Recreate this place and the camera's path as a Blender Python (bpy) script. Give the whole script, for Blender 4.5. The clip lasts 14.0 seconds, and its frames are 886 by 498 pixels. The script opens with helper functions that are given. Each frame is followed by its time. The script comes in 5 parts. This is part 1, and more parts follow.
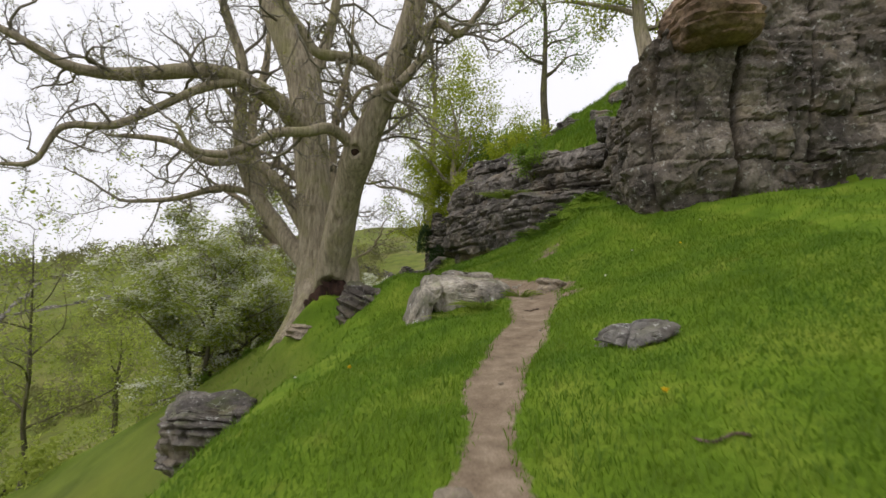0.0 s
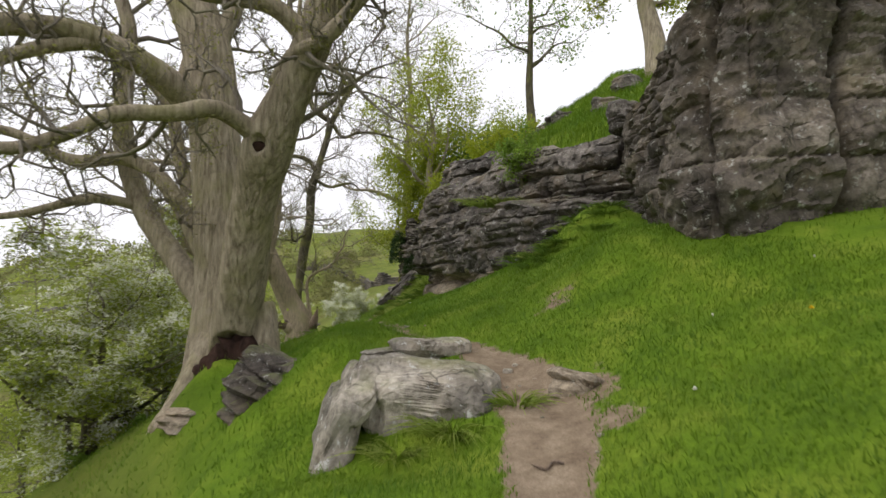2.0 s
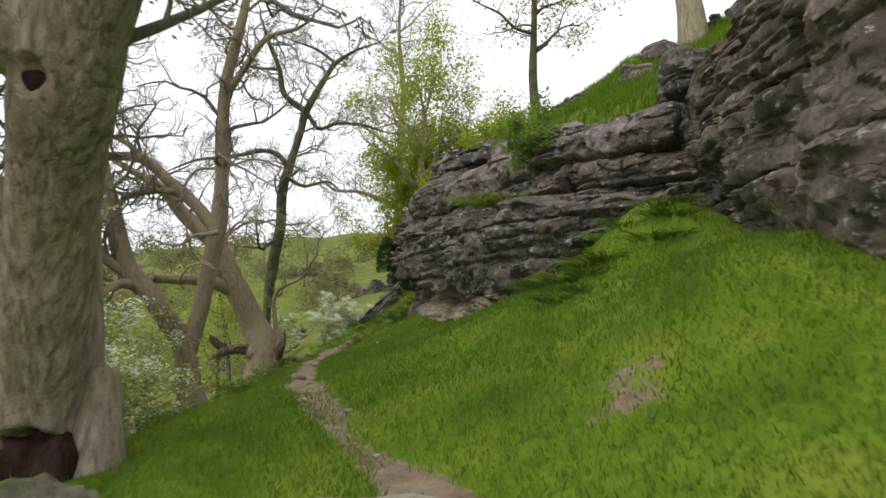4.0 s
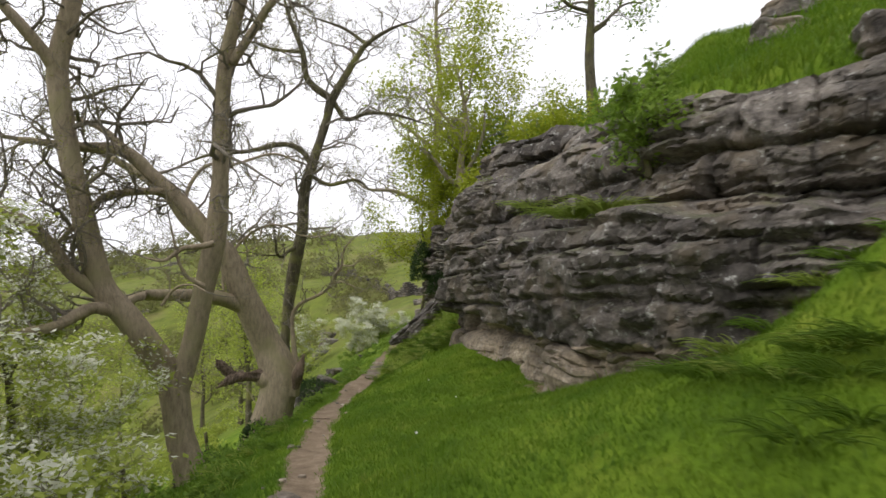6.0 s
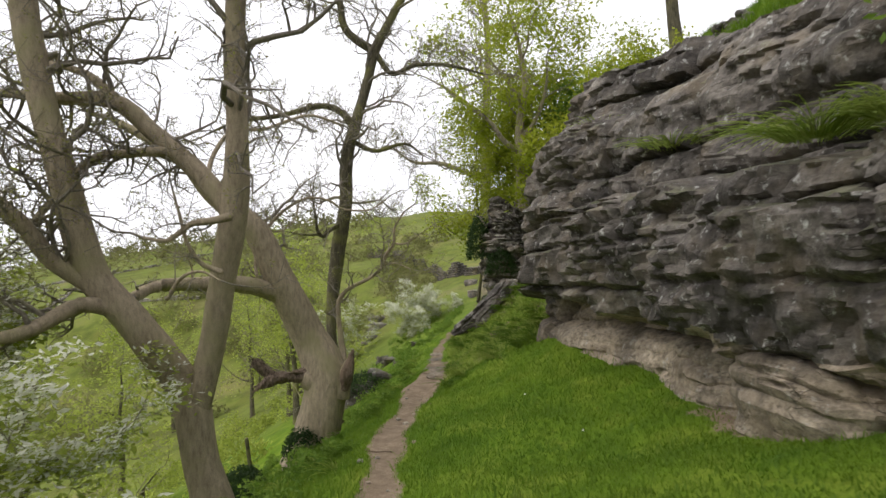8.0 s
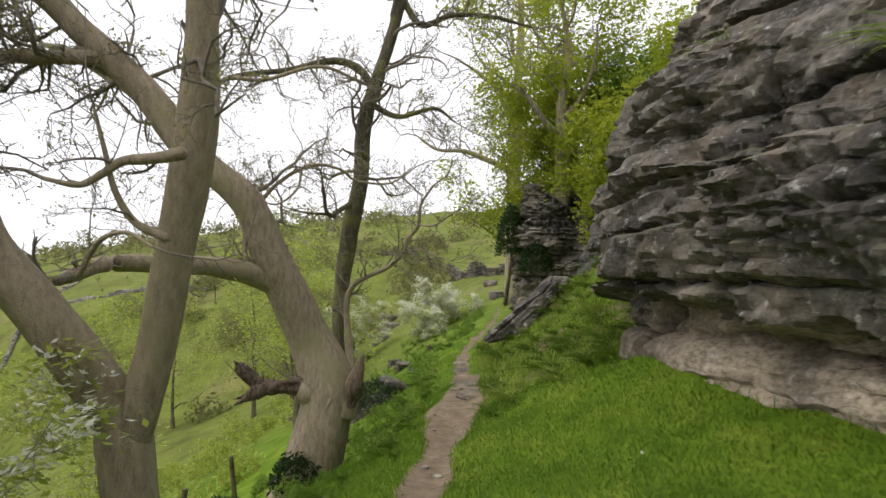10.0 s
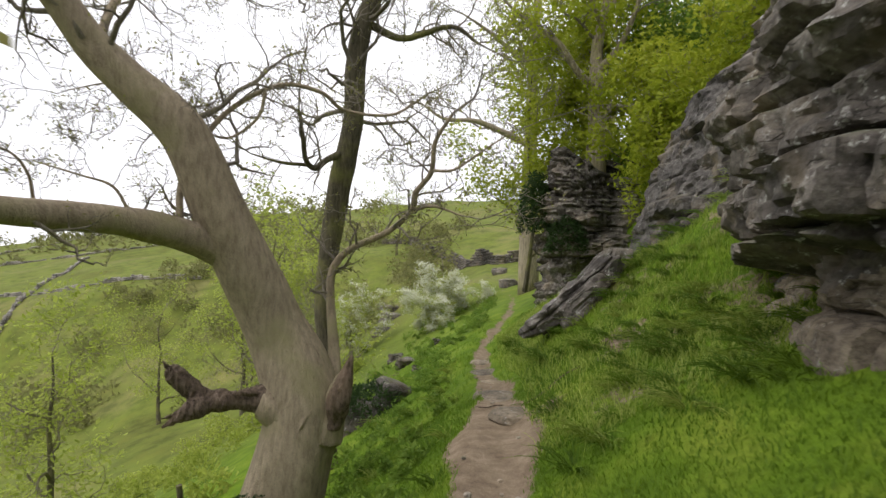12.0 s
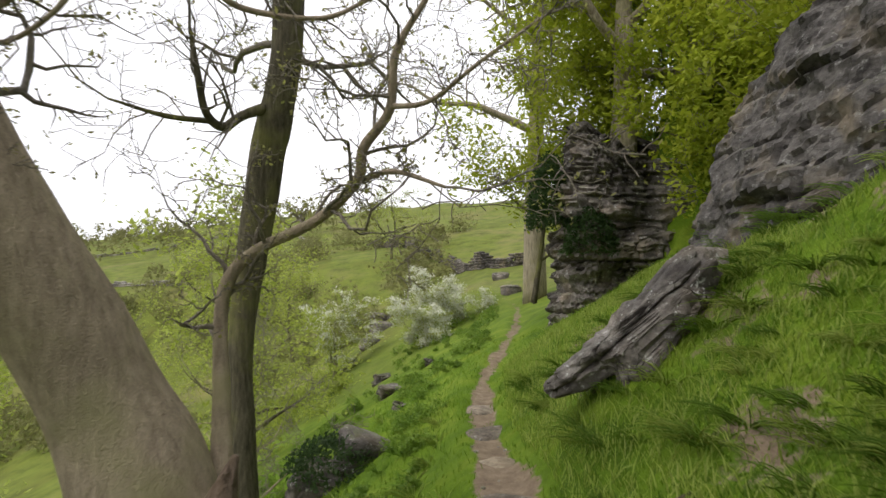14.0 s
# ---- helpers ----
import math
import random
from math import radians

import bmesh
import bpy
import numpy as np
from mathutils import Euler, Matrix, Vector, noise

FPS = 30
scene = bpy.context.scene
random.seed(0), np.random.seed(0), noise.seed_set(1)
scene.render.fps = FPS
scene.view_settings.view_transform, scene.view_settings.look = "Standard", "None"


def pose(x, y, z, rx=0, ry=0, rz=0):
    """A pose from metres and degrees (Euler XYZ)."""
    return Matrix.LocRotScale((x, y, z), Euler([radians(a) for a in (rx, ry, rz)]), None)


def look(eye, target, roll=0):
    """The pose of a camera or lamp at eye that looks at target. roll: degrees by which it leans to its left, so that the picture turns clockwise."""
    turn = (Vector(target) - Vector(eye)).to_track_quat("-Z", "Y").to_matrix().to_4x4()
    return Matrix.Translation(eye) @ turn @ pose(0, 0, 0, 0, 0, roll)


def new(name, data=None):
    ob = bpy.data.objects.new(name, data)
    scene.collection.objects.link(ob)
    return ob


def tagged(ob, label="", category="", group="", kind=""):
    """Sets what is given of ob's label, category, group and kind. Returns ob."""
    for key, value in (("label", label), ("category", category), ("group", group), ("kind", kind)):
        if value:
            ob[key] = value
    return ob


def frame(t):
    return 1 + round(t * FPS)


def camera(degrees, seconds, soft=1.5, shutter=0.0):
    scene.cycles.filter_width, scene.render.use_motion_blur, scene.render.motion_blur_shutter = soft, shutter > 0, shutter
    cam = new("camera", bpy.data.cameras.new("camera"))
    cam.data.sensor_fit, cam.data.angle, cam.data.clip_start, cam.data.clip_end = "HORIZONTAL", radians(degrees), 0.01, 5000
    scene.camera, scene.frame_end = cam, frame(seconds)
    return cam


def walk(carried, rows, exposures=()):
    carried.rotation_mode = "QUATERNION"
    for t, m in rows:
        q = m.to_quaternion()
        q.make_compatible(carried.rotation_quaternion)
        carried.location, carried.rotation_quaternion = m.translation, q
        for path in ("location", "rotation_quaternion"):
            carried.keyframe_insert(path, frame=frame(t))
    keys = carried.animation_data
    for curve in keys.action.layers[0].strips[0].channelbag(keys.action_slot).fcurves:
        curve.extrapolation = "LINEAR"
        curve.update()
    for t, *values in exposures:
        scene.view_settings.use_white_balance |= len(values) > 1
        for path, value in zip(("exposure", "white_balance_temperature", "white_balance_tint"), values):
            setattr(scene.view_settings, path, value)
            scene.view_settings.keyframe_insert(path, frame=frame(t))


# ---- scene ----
cam = camera(75.3, 14.0, 1.5, 0.4)
EXPOSURE = [(0, -0.14), (2.5, 0.05), (5.5, 0.11), (8, 0.19), (11, 0.24), (14, 0.24)]

PATH = [
    (0, (0.349, -0.62, 1.466), (0.309, 1.375, 1.6), 0.5),
    (0.5, (0.39, 0.33, 1.636), (0.363, 2.326, 1.771), -0.1),
    (1, (0.452, 1.256, 1.841), (0.432, 3.252, 1.974), -0.1),
    (1.5, (0.577, 2.136, 2.073), (0.576, 4.131, 2.211), -0.1),
    (2, (0.631, 2.961, 2.247), (0.654, 4.956, 2.381), -0.0),
    (2.5, (0.669, 3.767, 2.36), (0.703, 5.762, 2.495), 0.1),
    (3, (0.778, 4.623, 2.446), (0.813, 6.618, 2.589), 0.1),
    (3.2, (0.837, 4.986, 2.482), (0.871, 6.98, 2.629), 0.0),
    (5.3, (0.946, 8.318, 3.076), (0.953, 10.312, 3.219), -0.1),
    (5.5, (0.842, 8.605, 3.151), (0.828, 10.6, 3.292), 0.1),
    (6, (0.551, 9.254, 3.227), (0.467, 11.247, 3.367), 0.6),
    (6.5, (0.238, 10.059, 3.246), (0.084, 12.049, 3.365), 0.6),
    (7, (-0.06, 10.702, 3.286), (-0.262, 12.689, 3.391), 0.7),
    (7.5, (-0.172, 11.327, 3.271), (-0.392, 13.313, 3.347), -0.0),
    (8, (-0.234, 11.948, 3.244), (-0.467, 13.933, 3.314), -0.9),
    (8.2, (-0.253, 12.182, 3.22), (-0.493, 14.166, 3.287), -1.2),
    (10.3, (-1.171, 15.066, 2.939), (-1.452, 17.044, 3.015), 1.4),
    (10.5, (-1.28, 15.342, 2.881), (-1.56, 17.321, 2.953), 1.3),
    (11, (-1.471, 16.075, 2.8), (-1.751, 18.054, 2.864), 1.4),
    (11.5, (-1.61, 16.929, 2.692), (-1.89, 18.908, 2.752), 1.5),
    (12, (-1.736, 17.809, 2.649), (-2.017, 19.788, 2.696), 1.6),
    (12.5, (-1.769, 18.748, 2.597), (-2.053, 20.727, 2.634), 1.4),
    (13, (-1.921, 19.722, 2.581), (-2.204, 21.702, 2.62), 1.5),
    (13.5, (-2.001, 20.514, 2.674), (-2.283, 22.493, 2.716), 1.4),
    (14, (-2.005, 21.293, 2.715), (-2.283, 23.272, 2.774), 1.2),
]
walk(cam, [(t, look(eye, target, roll)) for t, eye, target, roll in PATH], EXPOSURE)

# ---- light ----
wd = bpy.data.worlds.new("overcast_sky")
scene.world = wd
wd.use_nodes = True
wn, wl = wd.node_tree.nodes, wd.node_tree.links
wn.clear()
SUN_EL, SUN_AZ = 58, 238
sky = wn.new("ShaderNodeTexSky")
sky.sky_type, sky.sun_disc = "NISHITA", False
sky.sun_elevation, sky.sun_rotation = radians(SUN_EL), radians(SUN_AZ)
sky.air_density, sky.dust_density, sky.ozone_density = 1.0, 5.0, 1.0
grey = wn.new("ShaderNodeHueSaturation")
grey.inputs["Saturation"].default_value = 0.12
wl.new(sky.outputs[0], grey.inputs["Color"])
# cloud sheet: bright, nearly even white with faint mottling
tc = wn.new("ShaderNodeTexCoord")
cl = wn.new("ShaderNodeTexNoise")
cl.inputs["Scale"].default_value, cl.inputs["Detail"].default_value = 2.5, 5
wl.new(tc.outputs["Generated"], cl.inputs["Vector"])
cr = wn.new("ShaderNodeValToRGB")
cr.color_ramp.elements[0].color, cr.color_ramp.elements[1].color = (7.6, 7.6, 8.2, 1), (9.3, 9.1, 9.4, 1)
wl.new(cl.outputs[0], cr.inputs[0])
mix = wn.new("ShaderNodeMix")
mix.data_type = "RGBA"
mix.inputs[0].default_value = 0.85
wl.new(grey.outputs[0], mix.inputs[6])
wl.new(cr.outputs[0], mix.inputs[7])
bg = wn.new("ShaderNodeBackground")
bg.inputs["Strength"].default_value = 0.144
wl.new(mix.outputs[2], bg.inputs["Color"])
wl.new(bg.outputs[0], wn.new("ShaderNodeOutputWorld").inputs["Surface"])

sun_data = bpy.data.lights.new("sun", "SUN")
sun_data.energy, sun_data.angle, sun_data.color = 1.45, radians(50), (1.0, 0.96, 0.88)
sun = new("sun", sun_data)
az, el = radians(SUN_AZ), radians(SUN_EL)
sun.matrix_world = look((0, 0, 0), (-math.sin(az) * math.cos(el), -math.cos(az) * math.cos(el), -math.sin(el)))

# ---- materials ----


def shader(name, rough=0.9, spec=0.2):
    m = bpy.data.materials.new(name)
    m.use_nodes = True
    b = m.node_tree.nodes["Principled BSDF"]
    b.inputs["Roughness"].default_value = rough
    b.inputs["Specular IOR Level"].default_value = spec
    return m, m.node_tree.nodes, m.node_tree.links, b


def noise_at(n, l, src, scale, detail=6.0, stretch=None, rough=0.6):
    t = n.new("ShaderNodeTexNoise")
    t.inputs["Scale"].default_value, t.inputs["Detail"].default_value, t.inputs["Roughness"].default_value = scale, detail, rough
    if stretch:
        mp = n.new("ShaderNodeMapping")
        mp.inputs["Scale"].default_value = stretch
        l.new(src, mp.inputs["Vector"])
        src = mp.outputs[0]
    l.new(src, t.inputs["Vector"])
    return t.outputs["Fac"]


def ramp(n, l, fac, stops):
    r = n.new("ShaderNodeValToRGB")
    e = r.color_ramp.elements
    while len(e) < len(stops):
        e.new(0.5)
    for k, (p, c) in zip(e, stops):
        k.position, k.color = p, (*c, 1) if len(c) == 3 else c
    l.new(fac, r.inputs[0])
    return r.outputs["Color"]


def blend(n, l, fac, a, b, mode="MIX"):
    x = n.new("ShaderNodeMix")
    x.data_type, x.blend_type = "RGBA", mode
    for s, v in ((x.inputs[0], fac), (x.inputs[6], a), (x.inputs[7], b)):
        if isinstance(v, (float, int)):
            s.default_value = v
        elif isinstance(v, tuple):
            s.default_value = (*v, 1)
        else:
            l.new(v, s)
    return x.outputs[2]


def bump(n, l, b, height, strength, dist):
    k = n.new("ShaderNodeBump")
    k.inputs["Strength"].default_value, k.inputs["Distance"].default_value = strength, dist
    l.new(height, k.inputs["Height"])
    l.new(k.outputs[0], b.inputs["Normal"])


def pos(n):
    return n.new("ShaderNodeNewGeometry").outputs["Position"]


def rock_material(name, dark, mid, light, moss=0.5, lichen=0.5, streak=4.0, relief=0.075):
    m, n, l, b = shader(name, 0.85, 0.25)
    p = pos(n)
    big = noise_at(n, l, p, 0.7, 5)
    band = noise_at(n, l, p, 1.0, 8, (1.3, 1.3, streak), 0.7)
    fine = noise_at(n, l, p, 14, 8, None, 0.7)
    c = ramp(n, l, band, [(0.34, dark), (0.5, mid), (0.66, light)])
    c2 = ramp(n, l, big, [(0.35, dark), (0.6, mid)])
    c = blend(n, l, 0.4, c, c2)
    c = blend(n, l, 0.75, c, ramp(n, l, fine, [(0.34, (0.22, 0.21, 0.2)), (0.58, (1.0, 1.0, 1.0))]), "MULTIPLY")
    c = blend(n, l, 0.45, c, ramp(n, l, noise_at(n, l, p, 3.0, 8, (1.0, 1.0, streak * 0.75), 0.75), [(0.38, (0.35, 0.34, 0.33)), (0.56, (1.15, 1.13, 1.1))]), "MULTIPLY")
    tan = noise_at(n, l, p, 1.6, 5)
    c = blend(n, l, ramp(n, l, tan, [(0.5, (0, 0, 0)), (0.72, (0.45, 0.45, 0.45))]), c, (0.28, 0.22, 0.14))
    # dark water stains running down the faces
    c = blend(n, l, 0.75, c, ramp(n, l, noise_at(n, l, p, 0.75, 5, (1.0, 1.0, 0.45), 0.6), [(0.42, (1.15, 1.12, 1.08)), (0.6, (0.3, 0.29, 0.29))]), "MULTIPLY")
    lich = noise_at(n, l, p, 9, 6, None, 0.75)
    c = blend(n, l, ramp(n, l, lich, [(0.58, (0, 0, 0)), (0.66, (lichen, lichen, lichen))]), c, (0.5, 0.5, 0.47))
    # moss settles on faces that look up
    sep = n.new("ShaderNodeSeparateXYZ")
    l.new(n.new("ShaderNodeNewGeometry").outputs["Normal"], sep.inputs[0])
    mo = n.new("ShaderNodeMath")
    mo.operation = "MULTIPLY"
    l.new(ramp(n, l, sep.outputs[2], [(0.7, (0, 0, 0)), (0.95, (1, 1, 1))]), mo.inputs[0])
    l.new(ramp(n, l, noise_at(n, l, p, 2.2, 6), [(0.45, (0, 0, 0)), (0.62, (moss, moss, moss))]), mo.inputs[1])
    c = blend(n, l, mo.outputs[0], c, (0.12, 0.15, 0.03))
    # hairline joints with dark dirt in them
    vo = n.new("ShaderNodeTexVoronoi")
    vo.feature = "DISTANCE_TO_EDGE"
    vo.inputs["Scale"].default_value = 4.5
    mp = n.new("ShaderNodeMapping")
    mp.inputs["Scale"].default_value = (0.8, 0.8, max(1.0, streak * 0.75))
    wv = n.new("ShaderNodeTexNoise")
    wv.inputs["Scale"].default_value, wv.inputs["Detail"].default_value = 3.0, 5
    l.new(p, wv.inputs["Vector"])
    ad = n.new("ShaderNodeVectorMath")
    ad.operation = "MULTIPLY_ADD"
    ad.inputs[1].default_value = (0.5, 0.5, 0.25)
    l.new(wv.outputs["Color"], ad.inputs[0])
    l.new(p, ad.inputs[2])
    l.new(ad.outputs[0], mp.inputs["Vector"])
    l.new(mp.outputs[0], vo.inputs["Vector"])
    crack = ramp(n, l, vo.outputs["Distance"], [(0.0, (0.25, 0.25, 0.25)), (0.045, (1, 1, 1))])
    gate = ramp(n, l, noise_at(n, l, p, 2.3, 5), [(0.5, (0, 0, 0)), (0.62, (0.8, 0.8, 0.8))])
    c = blend(n, l, gate, c, blend(n, l, 0.8, c, crack, "MULTIPLY"))
    l.new(c, b.inputs["Base Color"])
    # angular relief: broken facets at two sizes, then grain
    facets = []
    for size in (3.2, 8.5):
        vc = n.new("ShaderNodeTexVoronoi")
        vc.inputs["Scale"].default_value = size
        l.new(mp.outputs[0], vc.inputs["Vector"])
        facets.append(blend(n, l, 0.35, vc.outputs["Color"], vc.outputs["Distance"]))
    h = blend(n, l, 0.4, facets[0], facets[1])
    h = blend(n, l, 0.4, h, blend(n, l, 0.5, fine, noise_at(n, l, p, 45, 5)))
    h = blend(n, l, 0.3, h, blend(n, l, gate, (1.0, 1.0, 1.0), crack))
    bump(n, l, b, h, 1.0, relief)
    return m


ROCK = rock_material("limestone", (0.07, 0.063, 0.058), (0.185, 0.168, 0.154), (0.38, 0.355, 0.325), 0.35, 0.75, 3.0)
# lichened boulder stone; its paleness also paints haze on the field walls
PALE_ROCK = rock_material("lichened_limestone", (0.2, 0.19, 0.18), (0.4, 0.38, 0.355), (0.62, 0.6, 0.56), 0.3, 0.9, 1.8)
PALE = rock_material("pale_limestone", (0.26, 0.24, 0.2), (0.47, 0.435, 0.375), (0.62, 0.58, 0.52), 0.4, 0.95, 1.4)
# greyer stone for the far crag, darkened further for shade under the trees
ROCK_DARK = rock_material("shaded_dark_limestone", (0.06, 0.055, 0.054), (0.125, 0.118, 0.115), (0.24, 0.23, 0.22), 0.3, 0.4, 4.0, 0.035)
WARM_ROCK = rock_material("stained_limestone", (0.08, 0.07, 0.062), (0.185, 0.16, 0.137), (0.36, 0.325, 0.28), 0.45, 0.7, 1.6)
SLAB_ROCK = rock_material("lichened_slab", (0.1, 0.09, 0.084), (0.24, 0.22, 0.2), (0.46, 0.44, 0.41), 0.1, 0.95, 2.0)
BROWN_ROCK = rock_material("rusty_limestone", (0.13, 0.085, 0.055), (0.27, 0.185, 0.125), (0.42, 0.31, 0.22), 0.0, 0.15)
TAN = rock_material("tan_limestone", (0.22, 0.185, 0.14), (0.42, 0.36, 0.28), (0.58, 0.51, 0.42), 0.0, 0.4)


def bark_material(name, a, b_, moss, ridges=22, relief=0.8, grain=0.16):
    m, n, l, b = shader(name, 0.9, 0.15)
    p = pos(n)
    r = noise_at(n, l, p, ridges, 6, (1, 1, grain), 0.65)
    f = noise_at(n, l, p, 60, 5)
    c = ramp(n, l, r, [(0.32, a), (0.66, b_)])
    c = blend(n, l, 0.5, c, ramp(n, l, f, [(0.3, (0.5, 0.5, 0.5)), (0.7, (1, 1, 1))]), "MULTIPLY")
    c = blend(n, l, ramp(n, l, noise_at(n, l, p, 1.4, 6), [(0.5, (0, 0, 0)), (0.7, (0.8, 0.8, 0.8))]), c, moss)
    l.new(c, b.inputs["Base Color"])
    bump(n, l, b, blend(n, l, 0.3, r, f), relief, 0.07)
    return m


BARK = bark_material("ash_bark", (0.2, 0.165, 0.115), (0.5, 0.43, 0.32), (0.28, 0.265, 0.12), 17, 1.0, 0.13)
BARK_DARK = bark_material("dark_bark", (0.05, 0.045, 0.03), (0.17, 0.15, 0.1), (0.2, 0.2, 0.06))
TWIG = bark_material("twig_bark", (0.16, 0.14, 0.115), (0.34, 0.3, 0.25), (0.2, 0.19, 0.1), 40)
BARK_SMOOTH = bark_material("smooth_bark", (0.25, 0.205, 0.145), (0.45, 0.37, 0.265), (0.3, 0.275, 0.15), 14, 0.85, 0.3)
# reddish rot, near black because the holes' inner shade is in the colour
HOLE_SHADE = bark_material("shaded_rotten_wood", (0.01, 0.006, 0.005), (0.06, 0.032, 0.024), (0.08, 0.045, 0.03), 14)
DEAD = bark_material("dead_wood", (0.04, 0.028, 0.02), (0.27, 0.205, 0.16), (0.24, 0.175, 0.12), 26, 1.0, 0.4)


def leaf_material(name, a, b_, c_, scale=0.6, patch=None):
    m, n, l, b = shader(name, 0.6, 0.25)
    g = n.new("ShaderNodeNewGeometry")
    c = ramp(n, l, g.outputs["Random Per Island"], [(0.0, a), (0.5, b_), (1.0, c_)])
    c = blend(n, l, 0.5, c, ramp(n, l, noise_at(n, l, g.outputs["Position"], scale, 3), [(0.3, a), (0.7, c_)]))
    if patch:
        c = blend(n, l, ramp(n, l, noise_at(n, l, g.outputs["Position"], 1.1, 4), [(0.42, (0, 0, 0)), (0.62, (0.75, 0.75, 0.75))]), c, patch)
        c = blend(n, l, ramp(n, l, noise_at(n, l, g.outputs["Position"], 2.6, 5, None, 0.7), [(0.6, (0, 0, 0)), (0.72, (0.5, 0.5, 0.5))]), c, (0.34, 0.33, 0.08))
    l.new(c, b.inputs["Base Color"])
    tr = n.new("ShaderNodeBsdfTranslucent")
    l.new(c, tr.inputs["Color"])
    ms = n.new("ShaderNodeMixShader")
    ms.inputs[0].default_value = 0.58
    out = n["Material Output"]
    l.new(b.outputs[0], ms.inputs[1])
    l.new(tr.outputs[0], ms.inputs[2])
    l.new(ms.outputs[0], out.inputs["Surface"])
    return m


GRASS = leaf_material("grass_blades", (0.1, 0.178, 0.012), (0.135, 0.222, 0.017), (0.178, 0.262, 0.025), 0.5, (0.08, 0.165, 0.014))
GRASS_LIGHT = leaf_material("tall_grass", (0.17, 0.27, 0.025), (0.27, 0.37, 0.045), (0.42, 0.46, 0.13), 0.9)
GRASS_LUSH = leaf_material("lush_grass", (0.085, 0.165, 0.012), (0.125, 0.22, 0.02), (0.18, 0.28, 0.035), 1.2)
LEAF_YELLOW = leaf_material("young_leaves", (0.22, 0.29, 0.015), (0.33, 0.39, 0.025), (0.43, 0.46, 0.06))
LEAF_GREEN = leaf_material("green_leaves", (0.09, 0.17, 0.02), (0.16, 0.27, 0.035), (0.26, 0.36, 0.06))
LEAF_OLIVE = leaf_material("hawthorn_leaves", (0.22, 0.28, 0.035), (0.33, 0.39, 0.06), (0.45, 0.5, 0.12))
BLOSSOM = leaf_material("may_blossom", (0.68, 0.68, 0.58), (0.78, 0.78, 0.7), (0.85, 0.85, 0.8))
BUD = leaf_material("opening_buds", (0.16, 0.14, 0.06), (0.24, 0.22, 0.08), (0.34, 0.36, 0.1))
SCRUB = leaf_material("thorn_scrub", (0.12, 0.12, 0.045), (0.19, 0.19, 0.075), (0.26, 0.27, 0.1), 0.15)
YELLOW = leaf_material("dandelion_petals", (0.75, 0.5, 0.02), (0.8, 0.6, 0.03), (0.85, 0.65, 0.05))
IVY = leaf_material("ivy_leaves", (0.015, 0.035, 0.01), (0.03, 0.06, 0.015), (0.06, 0.1, 0.03))


def ground_material():
    m, n, l, b = shader("turf_and_path", 0.95, 0.1)
    p = pos(n)
    at = n.new("ShaderNodeAttribute")
    at.attribute_name = "worn"
    fine = noise_at(n, l, p, 30, 6, None, 0.7)
    mid = noise_at(n, l, p, 1.3, 6)
    wide = noise_at(n, l, p, 0.12, 5)
    turf = ramp(n, l, mid, [(0.3, (0.07, 0.13, 0.01)), (0.5, (0.12, 0.2, 0.014)), (0.7, (0.2, 0.26, 0.03))])
    turf = blend(n, l, 0.6, turf, ramp(n, l, fine, [(0.3, (0.45, 0.45, 0.4)), (0.7, (1, 1, 1))]), "MULTIPLY")
    far = ramp(n, l, wide, [(0.35, (0.105, 0.118, 0.027)), (0.5, (0.125, 0.155, 0.03)), (0.65, (0.155, 0.155, 0.055))])
    far = blend(n, l, 0.75, far, ramp(n, l, noise_at(n, l, p, 0.55, 6, None, 0.7), [(0.36, (0.5, 0.52, 0.5)), (0.5, (0.95, 0.95, 0.9)), (0.66, (1.2, 1.12, 1.0))]), "MULTIPLY")
    af = n.new("ShaderNodeAttribute")
    af.attribute_name = "far"
    turf = blend(n, l, af.outputs["Fac"], turf, far)
    soil = ramp(n, l, noise_at(n, l, p, 5, 8, None, 0.7), [(0.3, (0.15, 0.11, 0.075)), (0.5, (0.235, 0.18, 0.125)), (0.7, (0.34, 0.275, 0.2))])
    soil = blend(n, l, 0.5, soil, ramp(n, l, noise_at(n, l, p, 70, 4), [(0.35, (0.5, 0.48, 0.46)), (0.6, (1, 1, 1))]), "MULTIPLY")
    edge = n.new("ShaderNodeMath")
    edge.operation = "ADD"
    l.new(at.outputs["Fac"], edge.inputs[0])
    sc = n.new("ShaderNodeMath")
    sc.operation = "MULTIPLY_ADD"
    sc.inputs[1].default_value, sc.inputs[2].default_value = 1.2, -0.6
    l.new(noise_at(n, l, p, 6, 6, None, 0.7), sc.inputs[0])
    l.new(sc.outputs[0], edge.inputs[1])
    c = blend(n, l, ramp(n, l, edge.outputs[0], [(0.42, (0, 0, 0)), (0.56, (1, 1, 1))]), turf, soil)
    l.new(c, b.inputs["Base Color"])
    bump(n, l, b, blend(n, l, 0.5, fine, noise_at(n, l, p, 5, 6)), 0.7, 0.05)
    return m


GROUND = ground_material()

# ---- the lie of the land ----


def curve(table):
    xs, ys = zip(*table)
    return lambda v: np.interp(v, xs, ys)


def smooth(a, b, v):
    t = np.clip((v - a) / (b - a), 0, 1)
    return t * t * (3 - 2 * t)


